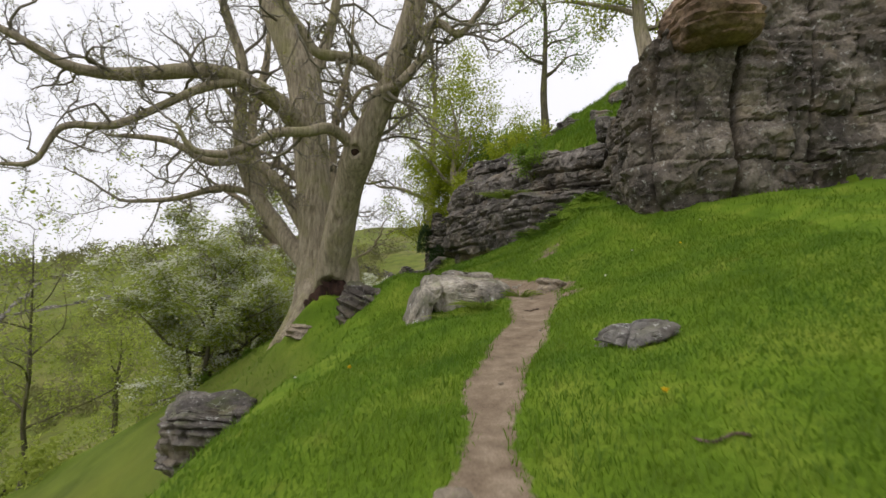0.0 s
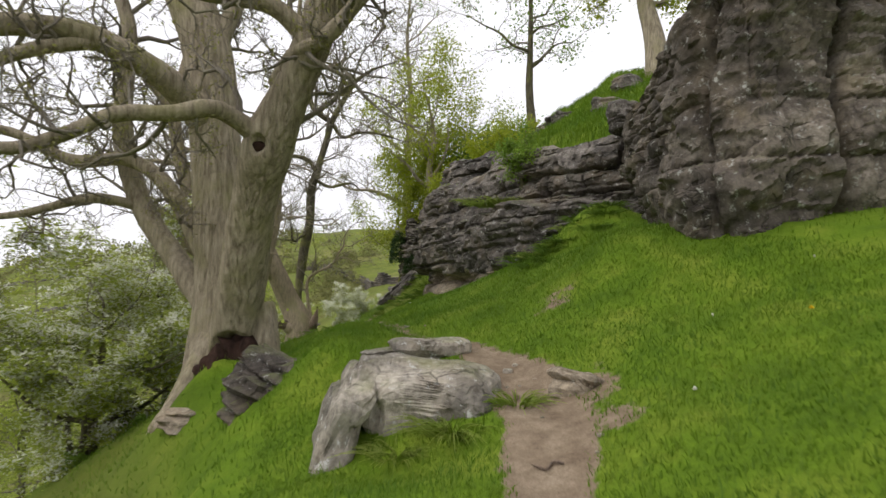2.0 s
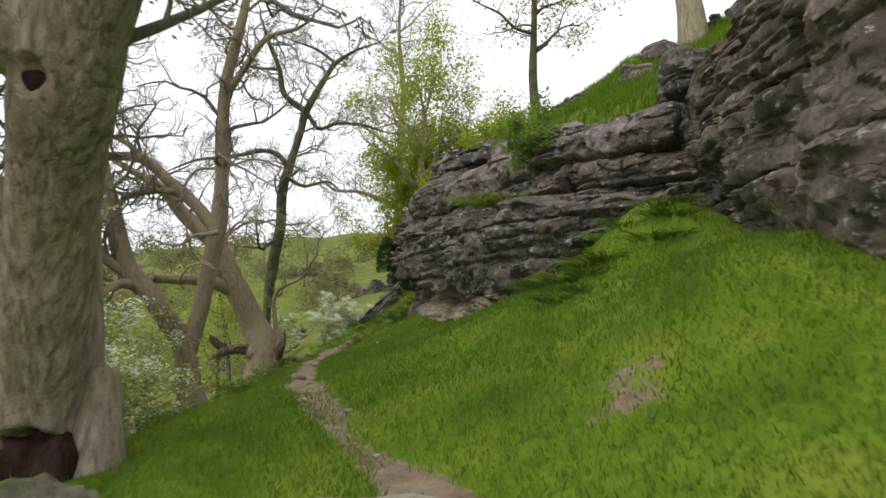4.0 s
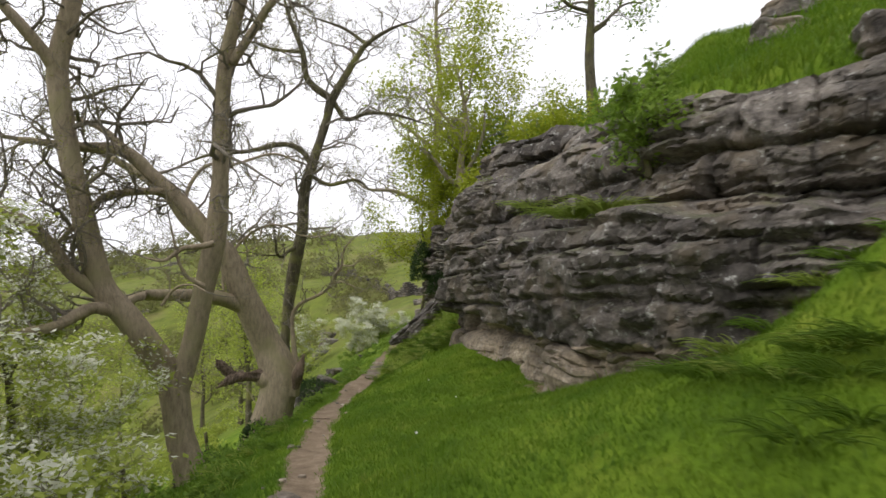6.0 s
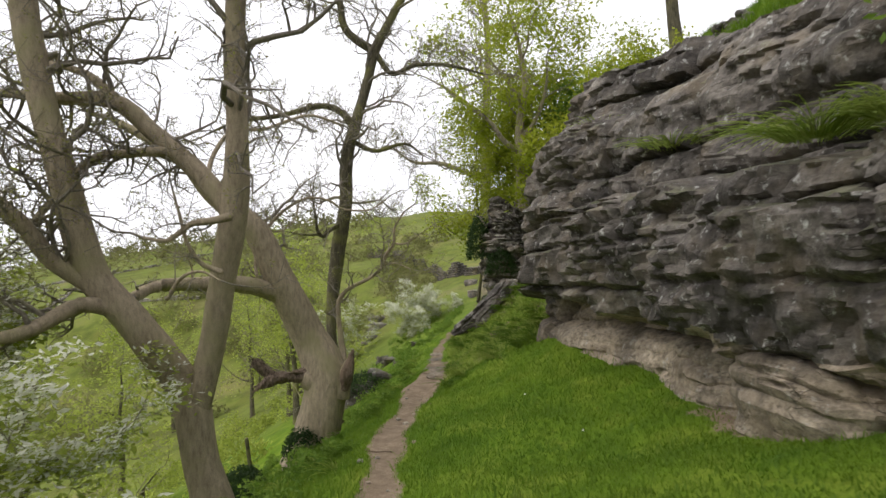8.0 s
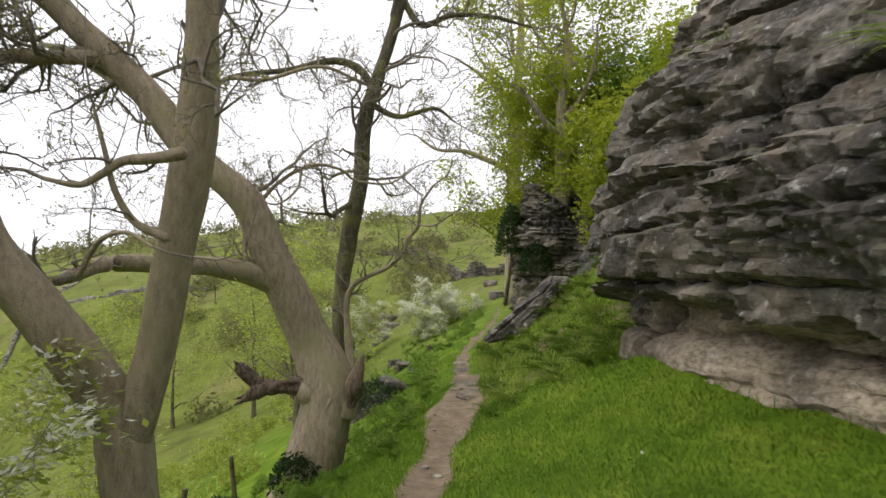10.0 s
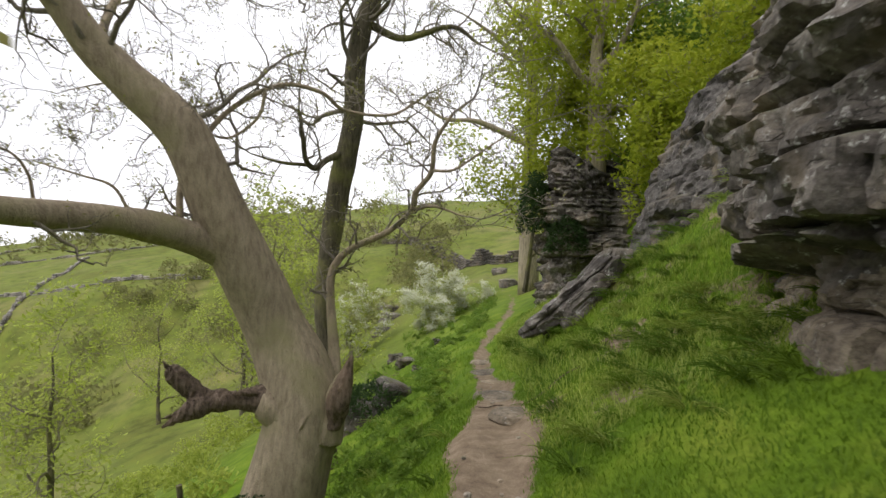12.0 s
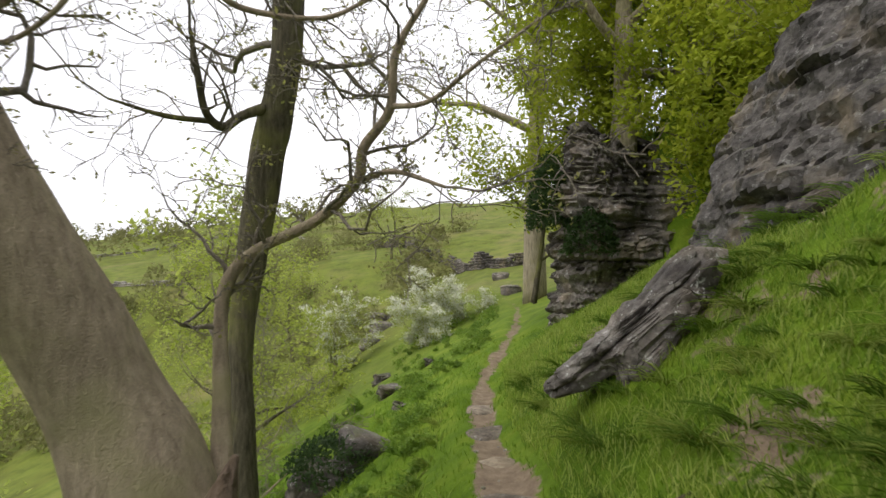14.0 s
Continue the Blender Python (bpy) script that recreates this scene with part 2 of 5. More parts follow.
PATH_X = curve([(-60, -6), (-12, 0.0), (-0.6, 0.35), (2, 0.5), (3.7, 0.65), (5.6, 1.15), (7, 1.42), (8.4, 1.25), (9.6, 0.75), (10.6, 0.2), (12.6, -0.5), (16, -1.25), (19.3, -1.85),
                (22.4, -1.95), (25.9, -2.05), (28.8, -2.5), (32, -2.7), (38, -2.2), (45, -2.2), (55, -4), (83, -5), (400, -5)])
PATH_Z = curve([(-60, -6), (-12, -1.9), (-0.6, -0.03), (1.3, 0.34), (3, 0.7), (5, 1.0), (7, 1.35), (9, 1.62), (10.6, 1.72), (12.6, 1.7), (16, 1.35), (19.3, 1.1), (22.4, 1.0),
                (25.9, 0.88), (28.8, 0.6), (32, 0.66), (38, 1.0), (45, 1.1), (55, 1.7), (83, 3.6), (400, 3.6)])
BANK = curve([(-60, 0.25), (4, 0.28), (9, 0.37), (13, 0.4), (17, 0.22), (20, 0.32), (21, 0.42), (22.5, 0.54), (24, 0.56), (25.4, 0.82), (26, 0.82), (30, 0.8), (36, 0.6), (50, 0.22), (80, 0.12)])
BRINK = curve([(-60, 0.3), (6, 0.3), (10, 0.34), (14, 0.4), (17, 0.5), (20, 0.65), (26, 0.75), (32, 0.65), (45, 0.5), (60, 0.4)])
EDGE = curve([(-60, 1.6), (3, 1.65), (6, 2.5), (9, 2.2), (60, 2.2)])
STEEP = curve([(-60, 0.95), (9, 0.95), (14, 0.6), (60, 0.6)])
FACE = curve([(-60, 40), (-15, 30), (4, 19), (7.5, 13), (9.4, 8.8), (10.0, 5), (10.5, 3.7), (12.6, 3.9), (13.2, 3.9), (14.3, 2.9), (15, 2.2), (17, 1.75), (19.4, 1.3), (22, 0.65), (23, 0.8), (24.2, 1.15), (25, 2.3),
              (26.2, 2.6), (27.3, 1.6), (28.5, 1.0), (30, 0.8), (31.5, 1.6), (33.2, 1.6), (34.4, -0.4), (36, -0.4), (38, 1.4), (50, 5), (80, 25), (400, 100)])
TOP = curve([(-60, 8.5), (8.5, 8.0), (10, 6.2), (11, 5.3), (12.0, 5.1), (13.0, 5.0), (15, 5.2), (17, 5.7), (20, 6.1), (23, 6.2), (25, 6.1), (26.2, 5.8), (28.5, 6.2), (31, 6.2), (34, 6.3), (38, 6.4),
             (44, 6.0), (60, 4.5), (400, 4)])


RISE = curve([(10, 0.5), (18, 0.5), (24, 0.58), (30, 0.9), (40, 0.8), (60, 0.4)])


CREST = curve([(-600, -26), (-330, -12), (-215, 5), (-150, 10), (-122, 14), (-98, 18.5), (-40, 19), (20, 20), (400, 30)])


def land(x, y):
    x, y = np.asarray(x, float), np.asarray(y, float)
    u = x - PATH_X(y)
    z = PATH_Z(y) - 0.05 * np.exp(-(u / 0.3) ** 2)
    right = BANK(y) * (np.clip(u - 0.2, 0, 3.6) + 0.35 * np.maximum(u - 3.8, 0))
    d = np.maximum(-u - 0.25, 0)
    edge = EDGE(y)
    near = np.minimum(d, edge)
    slope = BRINK(y) * near + STEEP(y) * np.clip(d - edge, 0, 4) + 0.6 * np.clip(d - edge - 4, 0, 12) + 0.32 * np.clip(d - 18.2, 0, 40) + 0.03 * np.clip(d - 58, 0, 400)
    z = z + right - slope
    z = z + 0.55 * np.exp(-(((x - 3.5) / 0.85) ** 2 + ((y - 13.0) / 0.8) ** 2))
    z = z + 0.28 * np.exp(-(((x + 0.75) / 0.6) ** 2 + ((y - 9.9) / 0.9) ** 2))
    z = z + 0.5 * np.exp(-(((x - 1.4) / 0.9) ** 2 + ((y - 26.2) / 0.9) ** 2))
    z = z + 0.5 * np.exp(-(((x + 0.7) / 0.85) ** 2 + ((y - 27.1) / 0.8) ** 2))
    z = z + 0.3 * np.exp(-(((x + 0.45) / 0.5) ** 2 + ((y - 9.15) / 0.5) ** 2))
    z = z - 0.14 * np.exp(-(((x - 0.4) / 0.55) ** 2 + ((y - 6.95) / 0.4) ** 2))
    z = z + 0.36 * np.exp(-(((x - 2.9) / 0.7) ** 2 + ((y - 10.1) / 0.8) ** 2))
    z = z + 0.1 * np.exp(-(((x + 0.2) / 0.35) ** 2 + ((y - 6.8) / 0.3) ** 2))
    z = z + 0.1 * np.exp(-(((x - 0.1) / 0.65) ** 2 + ((y - 6.2) / 0.4) ** 2))
    z = z + 0.34 * np.exp(-(((x + 2.5) / 0.6) ** 2 + ((y - 10.65) / 0.36) ** 2))
    z = z + smooth(0.45, 0.9, u) * smooth(21, 23.5, y) * (1 - smooth(30, 33, y)) * (0.045 * np.sin(5.3 * x + 1.1 * y) * np.sin(4.6 * y - 1.3 * x) + 0.02 * np.sin(11 * x - 3 * y) * np.sin(9.5 * y + 2 * x))
    # the top of the scar, behind the cliff faces
    back = x - FACE(y)
    top = TOP(y) + RISE(y) * np.clip(back - 1.2, 0, 7) + 0.1 * np.clip(back - 8.2, 0, 60) + smooth(1.5, 4, back) * (0.16 * np.sin(1.3 * x + 0.7 * y) * np.sin(0.9 * y - 0.5 * x) + 0.07 * np.sin(3.3 * x) * np.sin(2.9 * y))
    k = smooth(0.7, 1.9, back)
    z = np.where(back > 0.7, z * (1 - k) + np.maximum(top, z) * k, z)
    # hillside at the head of the valley
    hill = 3.4 + 0.2 * (y - 84) + 0.13 * (x + 8)
    crest = CREST(x)
    hill = np.where(hill > crest, crest + (hill - crest) * 0.02, hill)
    w = np.where(y > 60, np.maximum(z, hill), z)
    k = smooth(60, 90, y)
    z = z * (1 - k) + w * k
    # far side of the dale
    z = np.maximum(z, -36 + 0.02 * np.maximum(-x - 200, 0) + 3 * np.sin(y / 130.0))
    z = np.minimum(z, 42 + 6 * np.sin(x / 170.0 + y / 230.0))
    r = np.hypot(x, y - 15)
    z = z + 0.035 * np.sin(3.1 * x + 1.3 * y) * np.sin(2.3 * y - 0.7 * x) + 0.06 * np.sin(1.1 * x + 0.4) * np.sin(0.9 * y + 1.0) * smooth(0.3, 1.5, np.abs(u))
    return z + np.where(r > 30, 0.5 * np.sin(x / 5.1) * np.sin(y / 6.3), 0) * smooth(30, 60, r)


def worn(x, y):
    """How bare the turf is: 1 on the trodden path."""
    u = np.abs(x - PATH_X(y))
    w = 0.2 + 0.04 * np.sin(1.7 * y) + 0.03 * np.sin(4.1 * y) + 0.17 * np.exp(-((y - 7.4) / 1.4) ** 2) + 0.22 * np.exp(-((y - 23.6) / 1.6) ** 2) - 0.05 * smooth(26, 29, y)
    p = 1 - smooth(w - 0.14, w + 0.14, u)
    fade = np.interp(y, [-20, 9.3, 10.2, 11.6, 12.6, 30, 34, 60], [1, 1, 0.62, 0.62, 1, 1, 0.75, 0.2])
    bare = 0.7 * np.exp(-(((x - 1.85) / 0.22) ** 2 + ((y - 7.4) / 0.5) ** 2)) + 0.6 * np.exp(-(((x - 2.0) / 0.3) ** 2 + ((y - 9.6) / 0.4) ** 2)) + 0.6 * np.exp(-(((x + 0.6) / 0.4) ** 2 + ((y - 24.8) / 0.5) ** 2)) + 0.75 * np.exp(-(((x - FACE(y) + 0.05) / 0.35) ** 2 + ((y - 16.8) / 1.3) ** 2)) + 0.65 * np.exp(-(((x - FACE(y)) / 0.3) ** 2 + ((y - 21.8) / 2.0) ** 2)) + 0.62 * np.exp(-(((x - 0.2) / 0.3) ** 2 + ((y - 26.0) / 0.35) ** 2)) + 0.6 * np.exp(-(((x + 0.3) / 0.3) ** 2 + ((y - 27.9) / 0.4) ** 2))
    bank = smooth(0.5, 0.9, x - PATH_X(y)) * smooth(21.5, 23, y) * (1 - smooth(30, 33, y))
    bare = np.maximum(bare, 0.5 * bank * smooth(0.25, 0.6, np.sin(3.1 * x + 1.4 * y) * np.sin(2.3 * y - 1.7 * x) + 0.3 * np.sin(7 * x + 2) * np.sin(6 * y)))
    for bx, by, br, k in ((-1.42, 24.1, 0.32, 0.62), (-0.6, 24.3, 0.26, 0.5), (-0.1, 24.4, 0.22, 0.5), (0.2, 25.9, 0.22, 0.55), (0.4, 24.7, 0.25, 0.55), (-0.7, 23.2, 0.25, 0.5), (1.78, 6.8, 0.28, 0.7), (-0.55, 26.2, 0.2, 0.5)):
        bare = np.maximum(bare, k * np.exp(-((x - bx) ** 2 + (y - by) ** 2) / br ** 2))
    return np.maximum(p * fade, bare)


def link(name, verts, faces, mat, parent=None, label="", smooth_shade=True, crisp=0):
    me = bpy.data.meshes.new(name)
    verts = np.asarray(verts, np.float32)
    if isinstance(faces, np.ndarray):
        nf, k = faces.shape
        me.vertices.add(len(verts))
        me.vertices.foreach_set("co", verts.ravel())
        me.loops.add(nf * k)
        me.loops.foreach_set("vertex_index", faces.astype(np.int32).ravel())
        me.polygons.add(nf)
        me.polygons.foreach_set("loop_start", np.arange(0, nf * k, k, dtype=np.int32))
        me.update(calc_edges=True)
    else:
        me.from_pydata([tuple(v) for v in verts], [], faces)
    me.validate()
    if smooth_shade:
        me.polygons.foreach_set("use_smooth", np.ones(len(me.polygons), bool))
    if crisp:
        me.set_sharp_from_angle(angle=radians(crisp))
    me.materials.append(mat)
    ob = new(name, me)
    if parent is not None:
        ob.parent = parent
    if label:
        ob["label"] = label
    return ob


def grid_faces(nu, nv):
    i = np.arange(nu - 1)[:, None] * nv + np.arange(nv - 1)[None, :]
    i = i.ravel()
    return np.stack([i, i + nv, i + nv + 1, i + 1], 1)


def axis(a, near_a, near_b, b, step, grow=1.13):
    mid = list(np.arange(near_a, near_b + step / 2, step))
    lo, s, v = [], step, near_a
    while v > a:
        s *= grow
        v -= s
        lo.append(v)
    hi, s, v = [], step, near_b
    while v < b:
        s *= grow
        v += s
        hi.append(v)
    return np.array(lo[::-1] + mid + hi)


def build_ground():
    xs, ys = axis(-2500, -9, 8, 1500, 0.11, 1.09), axis(-900, -2, 34, 3000, 0.13, 1.07)
    X, Y = np.meshgrid(xs, ys, indexing="ij")
    Z = land(X, Y)
    V = np.stack([X.ravel(), Y.ravel(), Z.ravel()], 1)
    ob = link("ground", V, grid_faces(len(xs), len(ys)), GROUND)
    for nm, val in (("worn", worn(X, Y)), ("far", np.maximum(smooth(18, 45, np.hypot(X, Y - 15)), 0.85 * smooth(2.5, 4, PATH_X(Y) - X) * (1 - smooth(11, 17, Y))))):
        ob.data.attributes.new(nm, "FLOAT", "POINT").data.foreach_set("value", val.ravel().astype(np.float32))
    return tagged(ob, "steep green turf hillside with a trodden earth path", "ground", kind="structure")


ground = build_ground()


def ground_at(x, y):
    return float(land(x, y))


# ---- cliffs ----


def value_noise(p, seed=0):
    """Smooth noise in -1..1 at the rows of p (n, 3)."""
    i = np.floor(p).astype(np.int64)
    f = p - i
    f = f * f * (3 - 2 * f)

    def corner(dx, dy, dz):
        h = (i[:, 0] + dx) * 374761393 + (i[:, 1] + dy) * 668265263 + (i[:, 2] + dz) * 2147483647 + seed * 974711
        h = (h ^ (h >> 13)) * 1274126177
        h = h ^ (h >> 16)
        return (h & 0xFFFF) / 32767.5 - 1
    out = 0
    for dx in (0, 1):
        for dy in (0, 1):
            for dz in (0, 1):
                w = (f[:, 0] if dx else 1 - f[:, 0]) * (f[:, 1] if dy else 1 - f[:, 1]) * (f[:, 2] if dz else 1 - f[:, 2])
                out = out + w * corner(dx, dy, dz)
    return out


def fractal(p, scale, octaves=4, seed=0):
    a, s, out = 1.0, scale, 0
    for k in range(octaves):
        out = out + a * value_noise(p * s, seed + k)
        a *= 0.5
        s *= 2.05
    return out


def cell_hash(i, j, seed):
    h = i * 374761393 + j * 668265263 + seed * 362437
    h = (h ^ (h >> 13)) * 1274126177
    return ((h ^ (h >> 16)) & 0xFFFF) / 65535.0


def bedding(s, z, thick, length, seed, dip=0.0):
    """How far each bed and block of the rock stands out (0..1), and the depth of its joints."""
    fault = 0.25 * thick * (cell_hash(np.floor(s / (length * 2.3) + 0.3 * np.sin(z * 1.7)).astype(np.int64), np.zeros(len(s), np.int64), seed + 8) - 0.5)
    q = np.stack([s * 0.35, z * 0.5, 0 * s], 1)
    zz = z + dip * s + 0.05 * fractal(q, 1.0, 3, seed) + fault + 0.02 * value_noise(np.stack([s * 6, z * 3, 0 * s], 1), seed + 6)
    wob = zz / thick + 0.75 * value_noise(np.stack([zz / thick * 0.7, 0 * s + seed, 0 * s], 1), seed)
    i = np.floor(wob).astype(np.int64)
    fz = wob - i
    L = length * (0.5 + 1.2 * cell_hash(i, i * 0 + 7, seed))
    ss = s / L + 10 * cell_hash(i, i * 0, seed) + 0.1 * value_noise(np.stack([s * 2, z * 2, 0 * s], 1), seed + 5)
    j = np.floor(ss).astype(np.int64)
    fs = ss - j
    out = 0.6 * cell_hash(i, j, seed + 2) + 0.4 * cell_hash(i, i * 0 + 3, seed + 3)
    # each block's face is tilted its own way
    out = out + 0.5 * (cell_hash(i, j, seed + 4) - 0.5) * (fs - 0.5) + 0.35 * (cell_hash(i, j, seed + 5) - 0.3) * (fz - 0.5)
    joint = np.maximum(np.exp(-(np.minimum(fz, 1 - fz) * thick / 0.032) ** 2), 0.8 * np.exp(-(np.minimum(fs, 1 - fs) * L / 0.03) ** 2))
    roundness = 1 - np.abs(2 * fz - 1) ** 6
    return out * (0.82 + 0.18 * roundness), joint


def resample(pts, step):
    P = np.asarray(pts, float)
    d = np.r_[0, np.cumsum(np.hypot(*np.diff(P[:, :2], axis=0).T))]
    s = np.arange(0, d[-1], step)
    return s, np.stack([np.interp(s, d, P[:, k]) for k in range(P.shape[1])], 1)


def cliff(name, line, profile, label, step=0.06, thick=0.34, length=0.9, amp=0.45, big=0.35, seed=1, dip=0.0, mat=None, cap=2.6, cracks=(), foot=None, rough=1.0):
    """line: rows of x, y, foot z, top z along the foot, the rock on the line's left-hand side (seen walking along it).
    profile: function of (height in metres above foot, s, top height) giving the setback of the face."""
    s, L = resample(line, step)
    # soften the plan's corners
    k = np.ones(9) / 9
    for c in range(4):
        pad = np.r_[np.full(4, L[0, c]), L[:, c], np.full(4, L[-1, c])]
        L[:, c] = np.convolve(pad, k, "valid")
    t = np.gradient(L[:, :2], axis=0)
    t /= np.linalg.norm(t, axis=1)[:, None]
    inward = np.stack([-t[:, 1], t[:, 0]], 1)
    kk = np.ones(25) / 25
    for c in range(2):
        inward[:, c] = np.convolve(np.r_[np.full(12, inward[0, c]), inward[:, c], np.full(12, inward[-1, c])], kk, "valid")
    inward /= np.linalg.norm(inward, axis=1)[:, None]
    H = float((L[:, 3] - L[:, 2]).max()) + 0.6
    nv = int(H / step)
    v = np.linspace(0, 1, nv)
    Z = (L[:, 2] - 0.6)[:, None] + v[None, :] * (L[:, 3] - L[:, 2] + 0.6)[:, None]
    S = np.repeat(s[:, None], nv, 1)
    hgt = Z - L[:, 2][:, None]
    setb = profile(hgt, S, (L[:, 3] - L[:, 2])[:, None])
    sf, zf = S.ravel(), Z.ravel()
    out, joint = bedding(sf, zf, thick, length, seed, dip)
    out2, joint2 = bedding(sf + 5.3, zf, thick * 0.36, length * 0.45, seed + 9, dip)
    out3, joint3 = bedding(sf + 1.7, zf + 3, max(thick * 0.15, 0.09), length * 0.2, seed + 13, dip)
    q = np.stack([sf, zf * 1.3, 0 * sf + seed], 1)
    n1 = fractal(q, 0.5, 3, seed + 20)
    n2 = fractal(q, 4.0, 4, seed + 30)
    patch = np.clip(0.45 + 1.3 * fractal(q, 0.8, 2, seed + 40), 0.05, 1)
    # some stretches are massive, others thinly bedded
    bedded = np.clip(0.6 + 0.8 * fractal(q + 7.7, 0.45, 2, seed + 60), 0.25, 1.1)
    amp = amp * bedded
    off = -amp * (out - 0.5) - big * n1 * 0.6 - 0.24 * rough * patch * (out2 - 0.5) - 0.09 * patch * (out3 - 0.5) + 0.22 * rough * bedded * joint + 0.1 * rough * patch * joint2 + 0.03 * patch * joint3 + 0.055 * n2 + 0.05 * np.round(fractal(q, 2.2, 2, seed + 50) * 2)
    if foot:
        off = off * (0.3 + 0.7 * smooth(foot[0] - 0.35, foot[0] + 0.1, zf))
    for at, width, deep in cracks:
        off = off + deep * np.exp(-((sf - at - 0.12 * np.sin(zf * 1.1) - 0.03 * n2) / width) ** 2)
    fade = np.minimum(1, np.minimum(S, s[-1] - S).ravel() / 0.4)
    D = setb.ravel() + off * (0.3 + 0.7 * fade)
    I = np.repeat(inward[:, None, :], nv, 1).reshape(-1, 2)
    B = np.repeat(L[:, None, :2], nv, 1).reshape(-1, 2)
    XY = B + I * D[:, None]
    V = np.column_stack([XY, zf + 0.03 * n2])
    ns = len(s)
    V = V.reshape(ns, nv, 3)
    # cap running back into the hill
    nc = 14
    back = np.linspace(0, cap, nc + 1)[1:]
    C = V[:, -1:, :] + np.zeros((1, nc, 1))
    C[:, :, :2] += inward[:, None, :] * back[None, :, None]
    cz = fractal(np.column_stack([C[:, :, 0].ravel(), C[:, :, 1].ravel(), np.zeros(ns * nc)]), 1.3, 3, seed + 3).reshape(ns, nc)
    C[:, :, 2] += 0.16 * cz - 0.22 * back[None, :] + 0.05
    V = np.concatenate([V, C], 1)
    ob = link(name, V.reshape(-1, 3), grid_faces(ns, nv + nc), mat or ROCK, crisp=32)
    if foot:
        ob.data.materials.append(foot[1])
        wave = 0.18 * fractal(np.column_stack([s, 0 * s, 0 * s]), 0.8, 3, seed)
        low = np.zeros((ns - 1, nv + nc - 1), np.int32)
        low[:, :nv - 1] = (Z < foot[0] + wave[:, None])[:-1, :-1]
        ob.data.polygons.foreach_set("material_index", low.ravel())
    return tagged(ob, label, "cliff", kind="structure")


def stepped(rows):
    """A setback profile from rows of (height, setback)."""
    hs, ss = zip(*rows)
    return lambda h, s, top: np.interp(h, hs, ss)


# the tall buttress above the grass bank
cliff("rock_cliff_buttress", [(4.65, 14.6, 4.6, 5.2), (4.1, 13.2, 4.0, 5.2), (3.75, 11.5, 3.3, 5.35), (3.6, 10.0, 2.85, 5.6), (4.1, 9.25, 2.85, 6.3), (5.2, 9.35, 3.05, 7.6), (7.4, 9.5, 3.45, 8.6), (10, 8.4, 4.1, 8.9),
                              (13.5, 6.5, 5.0, 9.0)],
      stepped([(-1, 0.15), (0, 0.1), (0.5, -0.05), (1.5, 0.05), (2.4, 0.1), (3.2, 0.25), (4.4, 0.35), (5.8, 0.5)]), "tall dark grey limestone cliff in thick cracked beds", thick=1.15, length=1.9, amp=0.24, big=0.3, seed=3, step=0.042, rough=0.38, mat=WARM_ROCK,
      cracks=[(6.95, 0.05, 0.45), (5.3, 0.05, 0.15), (4.2, 0.04, 0.25), (8.3, 0.03, 0.15)])
LEDGES = [(3.6, 25.8, 3.4, 6.2), (2.1, 25.25, 3.2, 6.3), (1.0, 24.3, 2.4, 6.4), (0.68, 23, 1.95, 6.4), (0.55, 22, 1.8, 6.4), (0.78, 20.9, 1.75, 6.3), (1.3, 19.4, 1.75, 6.1), (1.65, 17, 1.9, 5.6), (1.85, 15.4, 2.2, 5.25),
          (2.6, 14.3, 2.9, 5.2), (3.4, 13.7, 3.4, 5.25), (4.4, 13.2, 3.8, 5.4)]
# setback of the face by height (columns) at stations along the line (rows)
LEDGE_Z = [1.2, 1.95, 2.3, 2.5, 2.62, 3.4, 3.95, 4.06, 5.0, 5.25, 5.4, 6.4]
LEDGE_AT = [0.8, 2.8, 6.2, 8.0, 10.0, 11.7, 13.0]
LEDGE_SET = [[0.0, 0.05, 0.1, 0.1, -0.15, -0.2, -0.2, -0.15, -0.1, 0.05, 0.1, 0.6], [-0.55, -0.35, -0.1, 0.05, -0.5, -0.6, -0.6, -0.5, -0.45, -0.2, 0.1, 0.6],
             [-0.45, -0.25, 0.0, 0.1, -0.5, -0.6, -0.55, -0.4, -0.3, 0.0, 0.3, 0.8], [-0.2, -0.05, 0.15, 0.15, -0.35, -0.45, -0.4, -0.05, 0.1, 0.3, 0.6, 1.1],
             [-0.05, 0.0, 0.2, 0.25, -0.28, -0.38, -0.3, 0.45, 0.6, 0.75, 0.95, 1.5], [0.1, 0.15, 0.25, 0.2, -0.15, -0.25, -0.2, 0.6, 0.78, 0.9, 1.1, 1.6],
             [0.1, 0.1, 0.1, 0.1, 0.0, -0.1, -0.1, 0.5, 0.7, 0.85, 1.0, 1.5]]


def ledge_setback(h, s, top):
    d = np.r_[0, np.cumsum([math.dist(p[:2], q[:2]) for p, q in zip(LEDGES, LEDGES[1:])])]
    z = h + np.interp(s, d, [p[2] for p in LEDGES])
    z = z - np.interp(s, [6, 9], [0.2, 0.0]) + 0.07 * np.sin(1.9 * s) + 0.05 * np.sin(4.3 * s + 1)
    rows = np.stack([np.interp(z, LEDGE_Z, r) for r in LEDGE_SET])
    f = np.interp(s, LEDGE_AT, np.arange(len(LEDGE_AT)))
    i = np.minimum(f.astype(int), len(LEDGE_AT) - 2)
    f = f - i
    return np.take_along_axis(rows, i[None], 0)[0] * (1 - f) + np.take_along_axis(rows, i[None] + 1, 0)[0] * f


